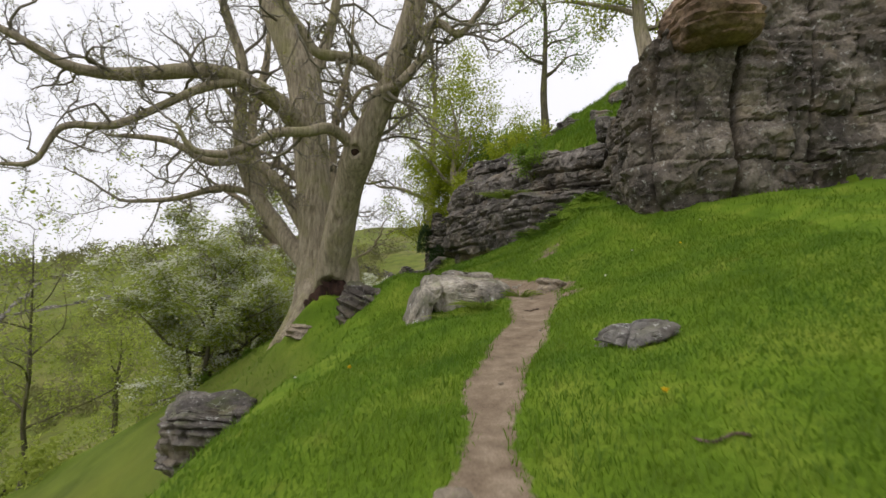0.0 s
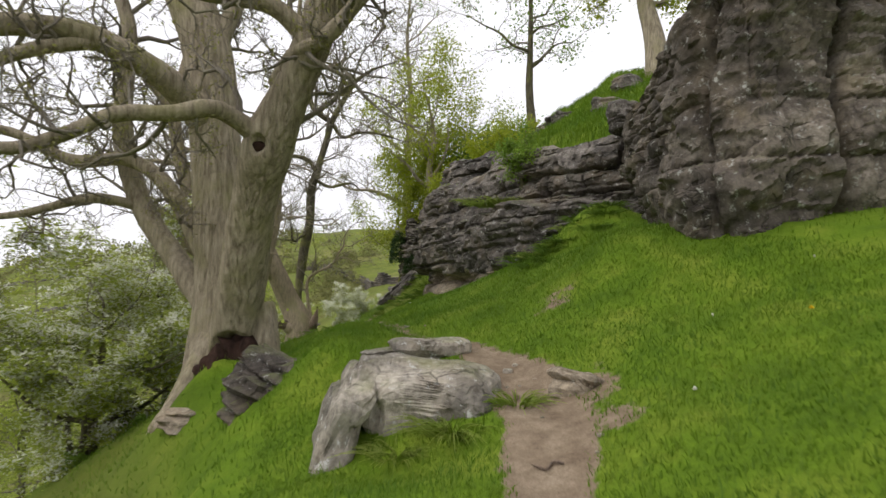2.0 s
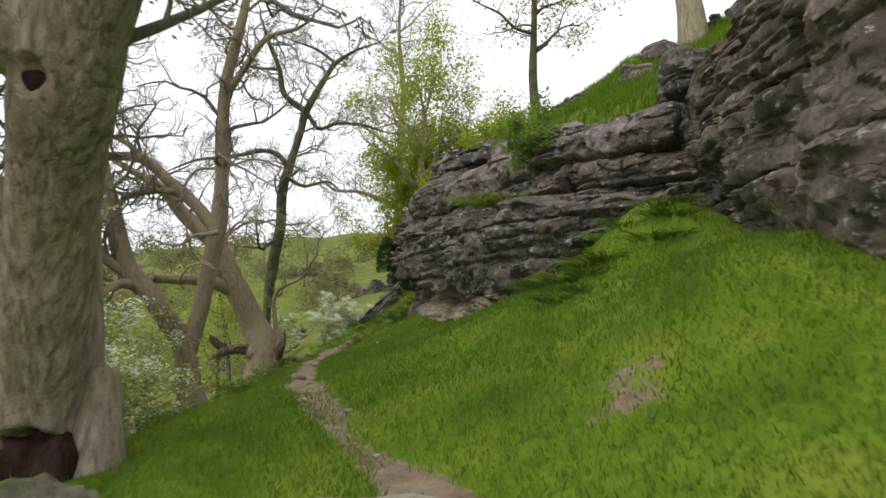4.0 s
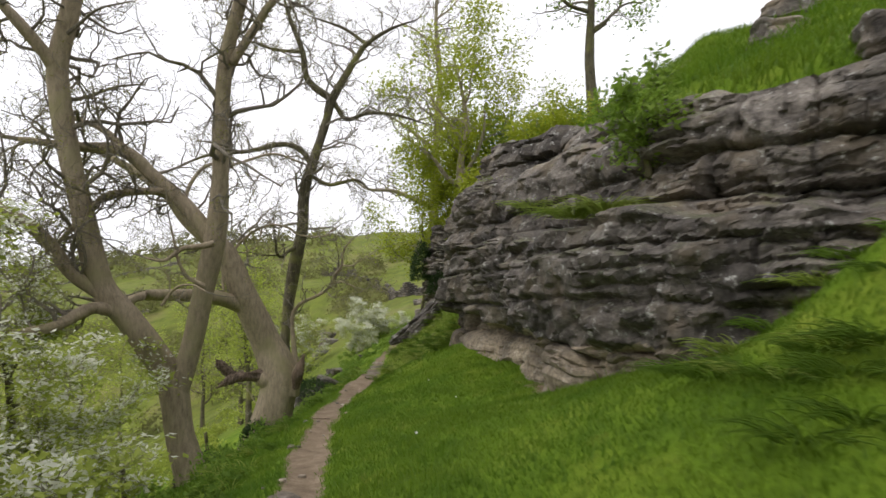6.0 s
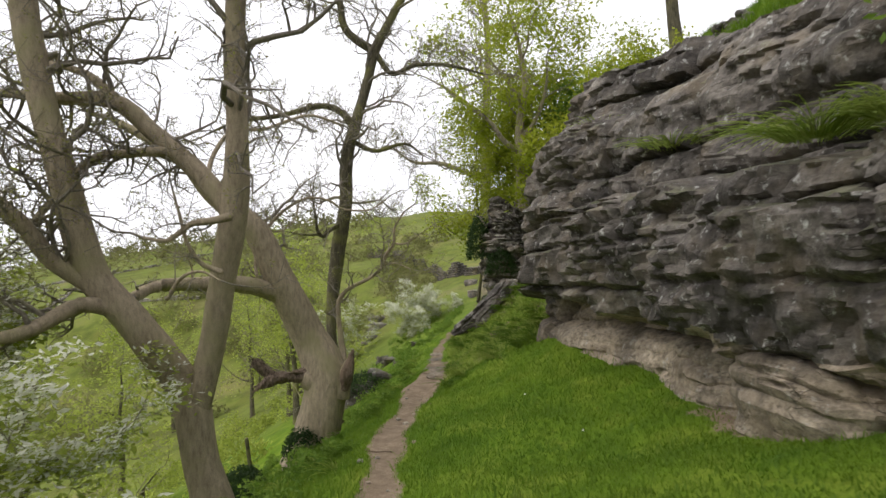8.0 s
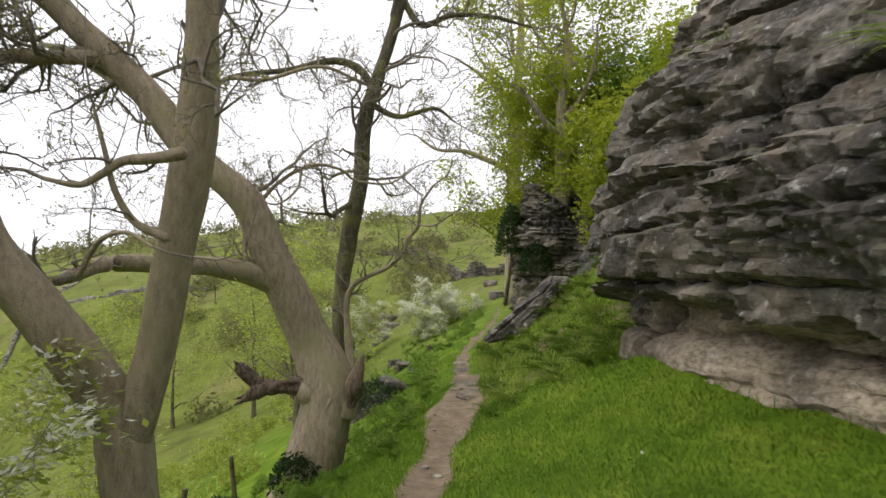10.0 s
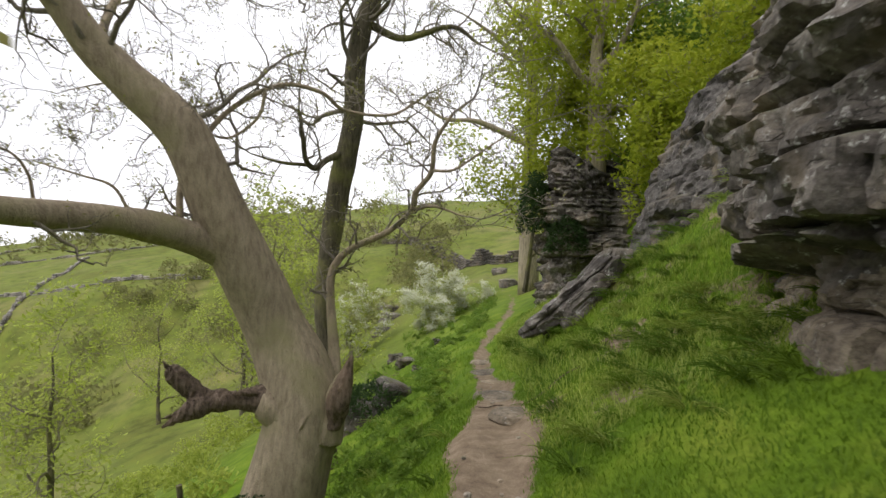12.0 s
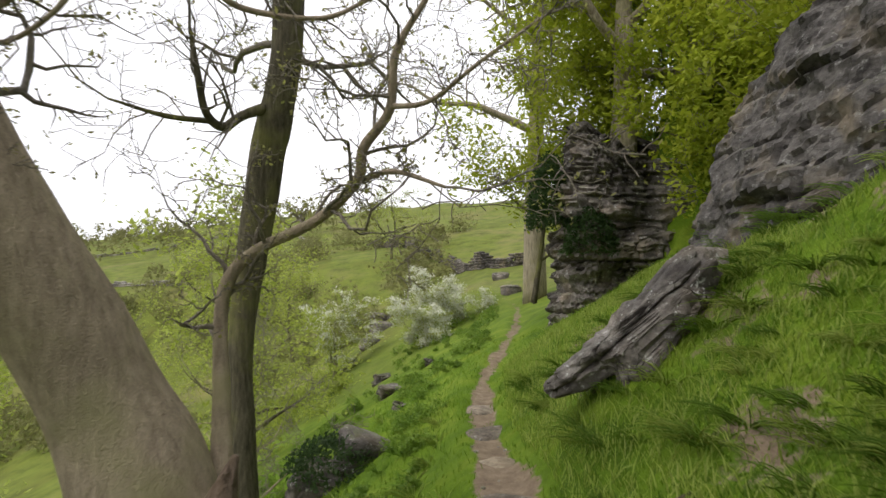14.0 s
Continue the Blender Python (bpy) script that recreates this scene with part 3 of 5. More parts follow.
cliff("rock_cliff_ledges", LEDGES, ledge_setback, "dark layered limestone outcrop overhanging its pale foot", thick=0.5, length=1.3, amp=0.5, big=0.22, seed=11, step=0.04, rough=0.95, foot=(2.55, TAN), dip=-0.02)
cliff("rock_cliff_far", [(2.6, 33.4, 3.6, 5.0), (1.0, 31.6, 2.9, 5.2), (0.35, 30.2, 2.5, 5.4), (0.7, 28.6, 2.8, 6.2), (1.4, 27.4, 3.3, 6.5), (2.8, 26.7, 4.2, 6.6)],
      stepped([(-1, 0.0), (0, 0.0), (1.0, 0.2), (2.0, 0.45), (3.0, 0.8)]), "smooth grey limestone crag above the bank", thick=0.8, length=2.2, amp=0.3, big=0.25, seed=23, rough=0.6, mat=ROCK_DARK)
cliff("rock_cliff_pillar", [(2.0, 38.5, 3.4, 5.0), (-0.2, 37.4, 2.5, 5.4), (-1.2, 36.2, 2.0, 5.8), (-1.5, 35.0, 1.8, 6.0), (-1.2, 34.1, 2.0, 6.0), (-0.4, 33.8, 2.4, 5.8), (0.6, 34.0, 3.0, 5.2), (2.0, 34.0, 3.6, 5.0)],
      stepped([(-1, 0.0), (0, 0.0), (1.0, 0.1), (2.0, 0.15), (3.0, 0.25)]), "blocky limestone pillar hung with ivy", thick=0.3, length=0.6, amp=0.5, seed=29)

# ---- rocks ----
SPHERE = {}


def sphere(level):
    if level not in SPHERE:
        bm = bmesh.new()
        bmesh.ops.create_icosphere(bm, subdivisions=level, radius=1)
        bm.verts.ensure_lookup_table()
        SPHERE[level] = (np.array([v.co[:] for v in bm.verts]), np.array([[v.index for v in f.verts] for f in bm.faces]))
        bm.free()
    return SPHERE[level]


def rock(name, at, size, turn=(0, 0, 0), seed=1, mat=None, label="", beds=0.16, boxy=0.5, level=5, group="", amp=0.12, parent=None):
    """A bedded boulder: size in metres along its own axes, sunk a little into what bears it."""
    P, Fc = sphere(level)
    d = np.sign(P) * np.abs(P) ** boxy
    half = np.array(size) / 2
    V = d * half
    n1 = fractal(V + seed * 3.7, 1.6, 3, seed)
    n2 = fractal(V + seed * 1.3, 7.0, 3, seed + 4)
    out, joint = bedding(np.arctan2(V[:, 1], V[:, 0]) * half[0], V[:, 2] + 5, beds, 0.6, seed + 1)
    k = 1 + amp * n1 / max(half.min(), 0.15) * 0.6
    V = V * k[:, None]
    r = P.copy()
    r[:, 2] *= 0.3
    chip = np.round(fractal(V + seed * 2.1, 3.2, 2, seed + 7) * 2.5) / 2.5
    V = V + r * (0.55 * amp * (out - 0.5) - 0.4 * amp * joint + 0.2 * amp * n2 + 0.22 * amp * chip)[:, None]
    m = pose(*at, *turn)
    ob = link(name, V, Fc, mat or PALE, parent, crisp=28)
    ob.matrix_world = m
    return tagged(ob, label, "rock", group) if parent is None else ob


rock("boulder", (0.56, 7.85, 1.17), (1.0, 1.0, 0.8), (4, 5, -6), 2, label="pale lichened limestone boulder in the grass beside the path", beds=0.5, boxy=0.34, amp=0.13, level=6)
rock("boulder", (-0.1, 7.5, 1.15), (0.3, 0.8, 0.8), (10, 24, 8), 5, label="pale limestone slab leaning on its neighbour boulder", beds=0.3, level=4)
rock("boulder", (-1.02, 9.6, 1.0), (1.2, 0.95, 0.72), (0, 26, 12), 8, WARM_ROCK, label="dark layered rock jutting from under the turf", beds=0.12, amp=0.24, level=6)
rock("boulder", (0.55, 8.95, 1.62), (0.85, 0.5, 0.24), (0, 4, 30), 9, label="flat pale rock let into the path edge", level=4)
rock("boulder", (0.1, 8.75, 1.55), (0.5, 0.4, 0.22), (0, -6, 10), 10, label="small pale stone sunk in the turf", level=4)
rock("plinth_rock", (2.0, 16.4, 2.05), (0.8, 1.5, 1.0), (0, 0, 8), 36, TAN, label="pale tan limestone plinth under the overhang", beds=0.2)
rock("boulder", (1.82, 7.6, 1.42), (0.45, 0.4, 0.3), (0, 10, 40), 12, TAN, label="earthy limestone step at the path bend", level=4)
rock("boulder", (1.86, 4.15, 1.0), (0.46, 0.42, 0.36), (6, -22, 20), 14, PALE_ROCK, label="craggy grey rock lying in the grass", beds=0.3, level=6, boxy=0.6, amp=0.3)
rock("boulder", (2.05, 4.05, 1.04), (0.3, 0.26, 0.18), (0, 8, 50), 15, PALE_ROCK, label="small grey stone in the grass", level=3, boxy=0.7)
rock("outcrop", (-3.5, 8.7, -1.0), (1.45, 1.4, 1.2), (0, 4, 12), 17, ROCK, amp=0.22, level=6, label="dark layered limestone outcrop on the slope", beds=0.14)
rock("outcrop", (-2.4, 10.25, 0.62), (0.95, 0.5, 0.34), (0, 4, 12), 18, TAN, label="pale rock and bare earth below the ash", beds=0.1, level=4)
rock("leaning_slab", (-0.93, 26.8, 2.17), (2.1, 0.75, 0.5), (0, -42, 8), 21, SLAB_ROCK, label="long grey limestone slab leaning down the bank", beds=0.7, boxy=0.5, amp=0.2, level=6)
rock("perched_block", (4.1, 13.4, 5.4), (0.5, 0.65, 0.62), (0, 6, 20), 24, ROCK, label="dark block of limestone perched on the cliff edge", boxy=0.6)
rock("overhang_nose", (4.85, 9.4, 6.2), (1.6, 1.7, 1.1), (0, -8, 6), 27, BROWN_ROCK, label="rounded overhanging nose of brown limestone", boxy=0.75, beds=0.12)
rock("outcrop", (-5.1, 30.3, -1.0), (1.1, 1.0, 0.9), (0, 10, 0), 31, ROCK, label="dark rock under ivy on the slope", beds=0.2)
rock("outcrop", (-4.5, 30.6, -0.4), (0.9, 0.8, 0.6), (0, 16, 30), 33, ROCK, label="dark rock in the grassy slope", level=4)
for k, (x, y, w) in enumerate([(-10.9, 54.6, 1.4), (-11.5, 60, 1.6), (-13, 66, 2.0), (-2.6, 50, 0.9), (-3.4, 58, 1.0)]):
    rock("outcrop", (x, y, ground_at(x, y) + 0.1), (w, w * 0.8, w * 0.6), (0, 5, 40 * k), 40 + k, ROCK, "weathered grey rock showing through the pasture", level=3, group="rocks in the pasture")
for k, (x, y, w) in enumerate([(-4.6, 33.5, 0.5), (-5.6, 37.0, 0.8), (-4.9, 39.5, 0.5), (-7.2, 42.5, 0.9), (-6.3, 35.0, 0.5), (-5.9, 52.0, 0.9)]):
    rock("outcrop", (x, y, ground_at(x, y) + 0.05), (w, w * 0.8, w * 0.6), (0, 8, 35 * k), 450 + k, ROCK, "small grey rock showing in the rough slope below the path", level=4, group="rocks on the slope", amp=0.2)
# flat stones trodden into the path
for k, (x, y, a, b) in enumerate([(-2.05, 25.7, 0.75, 0.95), (-2.35, 28.6, 0.7, 0.6), (-2.2, 27.2, 0.45, 0.4), (-2.6, 30.0, 0.5, 0.45), (-1.75, 24.4, 0.5, 0.6), (-0.9, 13.9, 0.3, 0.25), (0.35, 2.1, 0.2, 0.16)]):
    rock("stepping_stone", (x, y, ground_at(x, y) - 0.03), (a, b, 0.14), (0, 0, 30 * k), 60 + k, TAN, label="flat worn limestone flag trodden into the path", level=4, group="stones in the path", amp=0.05, boxy=0.6)


# ---- growing things ----
class Tubes:
    """Gathers tapered tubes and turns them into one mesh."""

    def __init__(self):
        self.by = {}

    def add(self, pts, radii, sides):
        self.by.setdefault((len(pts), sides), []).append((pts, radii))

    def mesh(self, name, mat, parent, label=""):
        VV, FF, base = [], [], 0
        for (n, k), items in self.by.items():
            P = np.array([i[0] for i in items], float)
            R = np.array([i[1] for i in items], float)
            T = np.gradient(P, axis=1)
            T /= np.linalg.norm(T, axis=2, keepdims=True) + 1e-9
            ref = np.where(np.abs(T[:, :1, 2:3]) > 0.8, np.array([1.0, 0, 0]), np.array([0, 0, 1.0]))
            A = np.cross(T, ref)
            A /= np.linalg.norm(A, axis=2, keepdims=True) + 1e-9
            B = np.cross(T, A)
            ang = np.arange(k) * 2 * np.pi / k
            V = P[:, :, None, :] + R[:, :, None, None] * (np.cos(ang)[None, None, :, None] * A[:, :, None, :] + np.sin(ang)[None, None, :, None] * B[:, :, None, :])
            m = len(items)
            i = np.arange(n - 1)[:, None] * k + np.arange(k)[None, :]
            j = np.arange(n - 1)[:, None] * k + (np.arange(k)[None, :] + 1) % k
            f = np.stack([i, j, j + k, i + k], 2).reshape(-1, 4)
            FF.append((f[None] + (np.arange(m) * n * k)[:, None, None]).reshape(-1, 4) + base)
            VV.append(V.reshape(-1, 3))
            base += m * n * k
        return link(name, np.concatenate(VV), np.concatenate(FF), mat, parent, label)


def smooth_line(rows, per=5):
    """Catmull-Rom through rows of x, y, z, r."""
    P = np.asarray(rows, float)
    Q = np.vstack([2 * P[0] - P[1], P, 2 * P[-1] - P[-2]])
    out = []
    for i in range(1, len(Q) - 2):
        a, b, c, d = Q[i - 1:i + 3]
        for t in np.arange(per) / per:
            out.append(0.5 * (2 * b + (c - a) * t + (2 * a - 5 * b + 4 * c - d) * t * t + (3 * b - a - 3 * c + d) * t ** 3))
    out.append(P[-1])
    return np.array(out)


def stem(name, rows, mat, parent, seed=0, sides=18, per=8, lump=0.1, flare=0.0, label="", dents=(), ridge=0.0):
    """One trunk or limb as a lumpy tube."""
    L = smooth_line(rows, per)
    P, R = L[:, :3], np.maximum(L[:, 3], 0.008)
    n = len(P)
    T = np.gradient(P, axis=0)
    T /= np.linalg.norm(T, axis=1)[:, None]
    A = np.cross(T, np.array([0.3, 1.0, 0.1]))
    A /= np.linalg.norm(A, axis=1)[:, None]
    B = np.cross(T, A)
    ang = np.arange(sides) * 2 * np.pi / sides
    d = np.cos(ang)[None, :, None] * A[:, None] + np.sin(ang)[None, :, None] * B[:, None]
    q = (P[:, None] + d * R[:, None, None]).reshape(-1, 3)
    q2 = q * np.array([1, 1, 0.35])
    k = 1 + lump * fractal(q2, 1.0 / max(R[0] * 1.4, 0.12), 3, seed).reshape(n, sides)
    if ridge:
        f = fractal(q * np.array([1, 1, 0.16]), 15.0, 3, seed + 1).reshape(n, sides)
        k = k - ridge / R[:, None] * np.clip(1 - np.abs(f) * 3.2, 0, 1)
    if flare:
        down = np.exp(-np.arange(n) / n * 7)
        lobes = 0.5 + 0.5 * np.sin(ang * 5 + seed)
        k = k + flare * down[:, None] * (0.4 + lobes[None, :])
    V = P[:, None] + d * (R[:, None] * k)[:, :, None]
    for at, size, deep in dents:
        w = np.linalg.norm(V - np.array(at), axis=2) / size
        V = V - d * (deep * np.clip(1.6 * (1 - w), 0, 1))[:, :, None]
    V = np.vstack([V.reshape(-1, 3), P[-1:] + T[-1:] * R[-1] * 0.5, P[:1] - T[:1] * 0.05])
    i = np.arange(n - 1)[:, None] * sides + np.arange(sides)[None, :]
    j = np.arange(n - 1)[:, None] * sides + (np.arange(sides)[None, :] + 1) % sides
    F = [tuple(f) for f in np.stack([i, j, j + sides, i + sides], 2).reshape(-1, 4)]
    e = (n - 1) * sides
    F += [(e + a, e + (a + 1) % sides, n * sides) for a in range(sides)]
    F += [((a + 1) % sides, a, n * sides + 1) for a in range(sides)]
    return link(name, V, F, mat, parent, label), L


def unit(v):
    return v / (np.linalg.norm(v) + 1e-9)


def twig_line(rng, p, d, length, n, wiggle, up):
    pts = [p]
    step = length / (n - 1)
    for i in range(n - 1):
        d = unit(d + rng.normal(0, wiggle, 3) + np.array([0, 0, up * (i + 1) / n]))
        p = p + d * step
        pts.append(p)
    return pts, d


def twigs(rng, tubes, tips, p, d, length, r, depth, wiggle=0.28, up=0.12, kids=6):
    n = 8 if depth >= 2 else 6 if depth == 1 else 4
    pts, end = twig_line(rng, p, d, length, n, wiggle, up)
    rr = [max(r * (1 - 0.75 * i / (n - 1)), 0.0042) for i in range(n)]
    tubes.add(pts, rr, 6 if depth >= 2 else 4 if depth == 1 else 3)
    if depth == 0:
        tips.append(pts[-1])
        tips.append(pts[-2])
        return
    for k in range(kids):
        f = 0.25 + 0.75 * (k + rng.random()) / kids
        i = min(int(f * (n - 1)), n - 2)
        g = f * (n - 1) - i
        q = pts[i] * (1 - g) + pts[i + 1] * g
        t = unit(pts[i + 1] - pts[i])
        side = unit(np.cross(t, rng.normal(0, 1, 3)))
        dd = unit(t * 0.55 + side * (0.7 + 0.3 * rng.random()) + np.array([0, 0, 0.1]))
        twigs(rng, tubes, tips, q, dd, length * (0.3 + 0.3 * rng.random()) * (1.15 - 0.5 * f), rr[i] * 0.6, depth - 1, wiggle, up, kids)


def clothe(rng, tubes, tips, L, every=0.45, start=0.25, length=1.6, depth=2, kids=5, up=0.12, share=0.4):
    """Branches along a limb L (rows of x, y, z, r)."""
    P = L[:, :3]
    s = np.r_[0, np.cumsum(np.linalg.norm(np.diff(P, axis=0), axis=1))]
    v = s[-1] * start
    while v < s[-1]:
        q = np.array([np.interp(v, s, P[:, c]) for c in range(3)])
        r = np.interp(v, s, L[:, 3])
        i = min(np.searchsorted(s, v), len(P) - 1)
        t = unit(P[i] - P[max(i - 1, 0)])
        side = unit(np.cross(t, rng.normal(0, 1, 3)))
        d = unit(0.5 * t + side + np.array([0, 0, 0.2]))
        ln = length * (0.5 + 0.9 * rng.random())
        twigs(rng, tubes, tips, q, d, ln, min(r * share, 0.015 + 0.015 * ln), depth, 0.42, up, kids)
        v += every * (0.5 + rng.random())
    t = unit(P[-1] - P[-2])
    twigs(rng, tubes, tips, P[-1], t, length * 1.3, L[-1, 3] * 0.9, depth, 0.25, up, kids + 1)


def leaves(name, rng, centres, spread, count, size, mat, parent, label="", flat=0.5):
    """count small leaf blades round each centre."""
    C = np.repeat(np.asarray(centres), count, 0)
    n = len(C)
    C = C + rng.normal(0, spread, (n, 3))
    nrm = rng.normal(0, 1, (n, 3))
    nrm[:, 2] = np.abs(nrm[:, 2]) + flat
    nrm /= np.linalg.norm(nrm, axis=1)[:, None]
    a = np.cross(nrm, rng.normal(0, 1, (n, 3)))
    a /= np.linalg.norm(a, axis=1)[:, None]
    b = np.cross(nrm, a)
    s = (size * (0.6 + 0.8 * rng.random(n)))[:, None]
    V = np.stack([C - a * s, C + b * s * 0.45 - nrm * s * 0.12, C + a * s, C - b * s * 0.45 - nrm * s * 0.12], 1).reshape(-1, 3)
    i = np.arange(n)[:, None] * 4
    F = np.concatenate([i + np.array([0, 1, 2]), i + np.array([0, 2, 3])], 0)
    return tagged(link(name, V, F, mat, parent, label, False), kind="stuff")


def tree_root(name, at, label, category="tree", group=""):
    e = new(name)
    e.location = at
    e.empty_display_size = 0.3
    bpy.context.view_layer.update()
    return tagged(e, label, category, group)


def settle(root):
    """Parts were modelled in world places: hang them on the root without moving them."""
    inv = Matrix.Translation(root.location).inverted()
    for o in root.children_recursive:
        if o.parent == root:
            o.matrix_parent_inverse = inv


# ---- the old ash by the path ----
rng = np.random.default_rng(5)
ash = tree_root("ash_tree", (-2.45, 11.1, 0.7), "old bare ash tree with forked trunk and hollow foot")
tubes, tips = Tubes(), []
ash_stem, S1 = stem("trunk", [(-2.6, 11.65, 0.2, 0.56), (-2.6, 11.7, 1.1, 0.46), (-2.64, 11.8, 2.3, 0.4), (-2.78, 11.9, 3.55, 0.39), (-2.93, 12.0, 4.83, 0.39), (-3.1, 12.1, 6.05, 0.385), (-3.5, 12.2, 7.15, 0.38),
                       (-3.95, 12.3, 8.15, 0.32), (-4.35, 12.4, 9.3, 0.27), (-4.7, 12.5, 10.9, 0.19), (-4.8, 12.6, 12.6, 0.1)], BARK, ash, 3, 150, 36, 0.09, 0.22, ridge=0.02, dents=[((-2.3, 11.1, 0.95), 0.5, 0.3)])
ash_fork, S2 = stem("trunk", [(-2.3, 11.3, 0.3, 0.42), (-2.22, 11.12, 1.3, 0.34), (-2.0, 10.75, 2.32, 0.3), (-1.7, 10.3, 3.38, 0.295), (-1.46, 9.98, 3.97, 0.315), (-1.2, 9.82, 4.47, 0.26), (-0.88, 9.7, 5.13, 0.24),
                       (-0.63, 9.6, 5.78, 0.235), (-0.4, 9.5, 6.59, 0.2), (-0.3, 9.4, 7.5, 0.16), (-0.1, 9.2, 9.0, 0.09)], BARK, ash, 7, 140, 40, 0.1, 0.22, ridge=0.02,
             dents=[((-2.12, 10.75, 1.35), 0.34, 0.3), ((-2.25, 10.75, 1.1), 0.4, 0.32), ((-2.45, 10.75, 0.95), 0.34, 0.34), ((-1.85, 10.75, 1.3), 0.3, 0.3), ((-1.5, 9.64, 3.93), 0.14, 0.14)])
_, S3 = stem("trunk", [(-2.6, 11.8, 1.2, 0.3), (-2.75, 11.95, 1.75, 0.25), (-3.55, 12.3, 2.65, 0.19), (-4.37, 12.6, 3.73, 0.18), (-4.8, 12.8, 5.05, 0.16), (-4.86, 13.0, 6.79, 0.135), (-5.24, 13.0, 7.93, 0.11), (-5.64, 13.0, 9.1, 0.08)], BARK, ash, 9, 60, 18, ridge=0.015)
ash_boughs = [
    [(-2.88, 12.0, 4.7, 0.26), (-3.36, 11.3, 5.3, 0.2), (-3.99, 10.6, 5.62, 0.17), (-4.72, 10.3, 5.67, 0.144), (-5.45, 10.0, 5.51, 0.13), (-6.13, 9.7, 5.39, 0.116), (-6.78, 9.4, 5.46, 0.1), (-7.64, 9.0, 5.93, 0.07), (-8.6, 8.7, 6.1, 0.04)],
    [(-3.85, 10.65, 5.6, 0.1), (-4.55, 10.2, 5.3, 0.088), (-5.2, 9.8, 4.78, 0.074), (-5.86, 9.5, 4.35, 0.072), (-6.65, 9.3, 4.26, 0.06), (-6.97, 9.1, 3.6, 0.05), (-7.5, 9.0, 3.53, 0.03)],
    [(-1.45, 9.95, 3.98, 0.17), (-1.69, 9.7, 4.2, 0.12), (-1.93, 9.4, 4.28, 0.102), (-2.24, 9.1, 4.13, 0.091), (-2.66, 8.8, 4.03, 0.08), (-2.98, 8.5, 3.74, 0.07), (-3.33, 8.3, 3.55, 0.062), (-3.74, 8.1, 3.59, 0.048), (-3.95, 8.0, 3.95, 0.025)],
    [(-1.34, 9.8, 4.69, 0.085), (-1.07, 9.6, 4.99, 0.082), (-0.68, 9.4, 5.08, 0.09), (-0.34, 9.3, 5.4, 0.08), (-0.12, 9.2, 5.67, 0.069), (-0.31, 9.1, 6.08, 0.059), (-0.3, 8.9, 6.8, 0.04)],
    [(-0.86, 9.7, 5.16, 0.135), (-1.25, 9.5, 5.51, 0.113), (-1.73, 9.3, 5.55, 0.1), (-2.11, 9.2, 5.59, 0.09), (-2.34, 9.1, 5.93, 0.079), (-2.57, 9.0, 6.23, 0.069), (-2.94, 8.9, 6.7, 0.05)],
    [(-2.8, 11.95, 2.6, 0.17), (-3.1, 12.0, 2.95, 0.15), (-3.69, 12.2, 3.85, 0.128), (-4.39, 12.3, 4.33, 0.117), (-5.26, 12.2, 4.3, 0.103), (-6.09, 12.0, 4.7, 0.076), (-7.0, 11.8, 4.78, 0.05)],
    [(-4.3, 12.55, 3.6, 0.09), (-5.0, 12.3, 3.7, 0.08), (-5.9, 12.0, 3.4, 0.06), (-6.8, 11.8, 3.3, 0.04)],
    [(-0.6, 9.6, 5.85, 0.1), (0.0, 9.4, 6.2, 0.08), (0.4, 9.3, 5.95, 0.07), (0.75, 9.2, 6.3, 0.05)],
    [(-3.06, 12.1, 5.9, 0.17), (-2.65, 12.2, 7.0, 0.13), (-2.4, 12.2, 8.3, 0.09), (-2.5, 12.4, 9.6, 0.05)],
]
for k, rows in enumerate(ash_boughs):
    _, L = stem("limb", rows, BARK, ash, 20 + k, 12, 6, 0.09)
    clothe(rng, tubes, tips, L, 0.3, 0.12, 1.3, 2, 6, 0.14)
for L in (S1, S2, S3):
    clothe(rng, tubes, tips, L, 0.55, 0.45, 1.8, 2, 6, 0.14)
tagged(tubes.mesh("twig_spray", TWIG, ash), kind="stuff")
leaves("bud_spray", rng, np.array(tips)[::2], 0.035, 3, 0.022, BUD, ash)
for k, rows in enumerate([
    [(-1.85, 11.1, 2.0, 0.2), (-1.72, 10.95, 1.35, 0.2), (-1.6, 10.75, 0.85, 0.17), (-1.45, 10.6, 0.5, 0.1)],
    [(-2.55, 11.3, 1.5, 0.24), (-2.75, 10.95, 0.85, 0.21), (-3.0, 10.6, 0.35, 0.13)],
    [(-2.4, 11.2, 1.2, 0.24), (-2.42, 10.8, 0.7, 0.2), (-2.45, 10.4, 0.4, 0.1)],
    [(-2.9, 11.7, 1.0, 0.22), (-3.3, 11.6, 0.4, 0.15), (-3.6, 11.5, -0.1, 0.08)],
]):
    stem("root", rows, BARK, ash, 55 + k, 16, 8, 0.18)
# hollow at the foot and the knot hole: dark plugs paint the shade inside
stem("hollow", [(-2.75, 10.98, 0.85, 0.12), (-2.5, 10.95, 1.05, 0.2), (-2.22, 10.93, 1.22, 0.3), (-2.0, 10.9, 1.42, 0.24), (-1.93, 10.9, 1.66, 0.07)], HOLE_SHADE, ash_stem, 2, 24, 9, 0.55, label="dark rotten hollow")
stem("knot_hole", [(-1.5, 9.78, 3.9, 0.1), (-1.48, 9.87, 3.97, 0.09)], HOLE_SHADE, ash_fork, 4, 12, 3, 0.2, label="dark knot hole")
settle(ash)

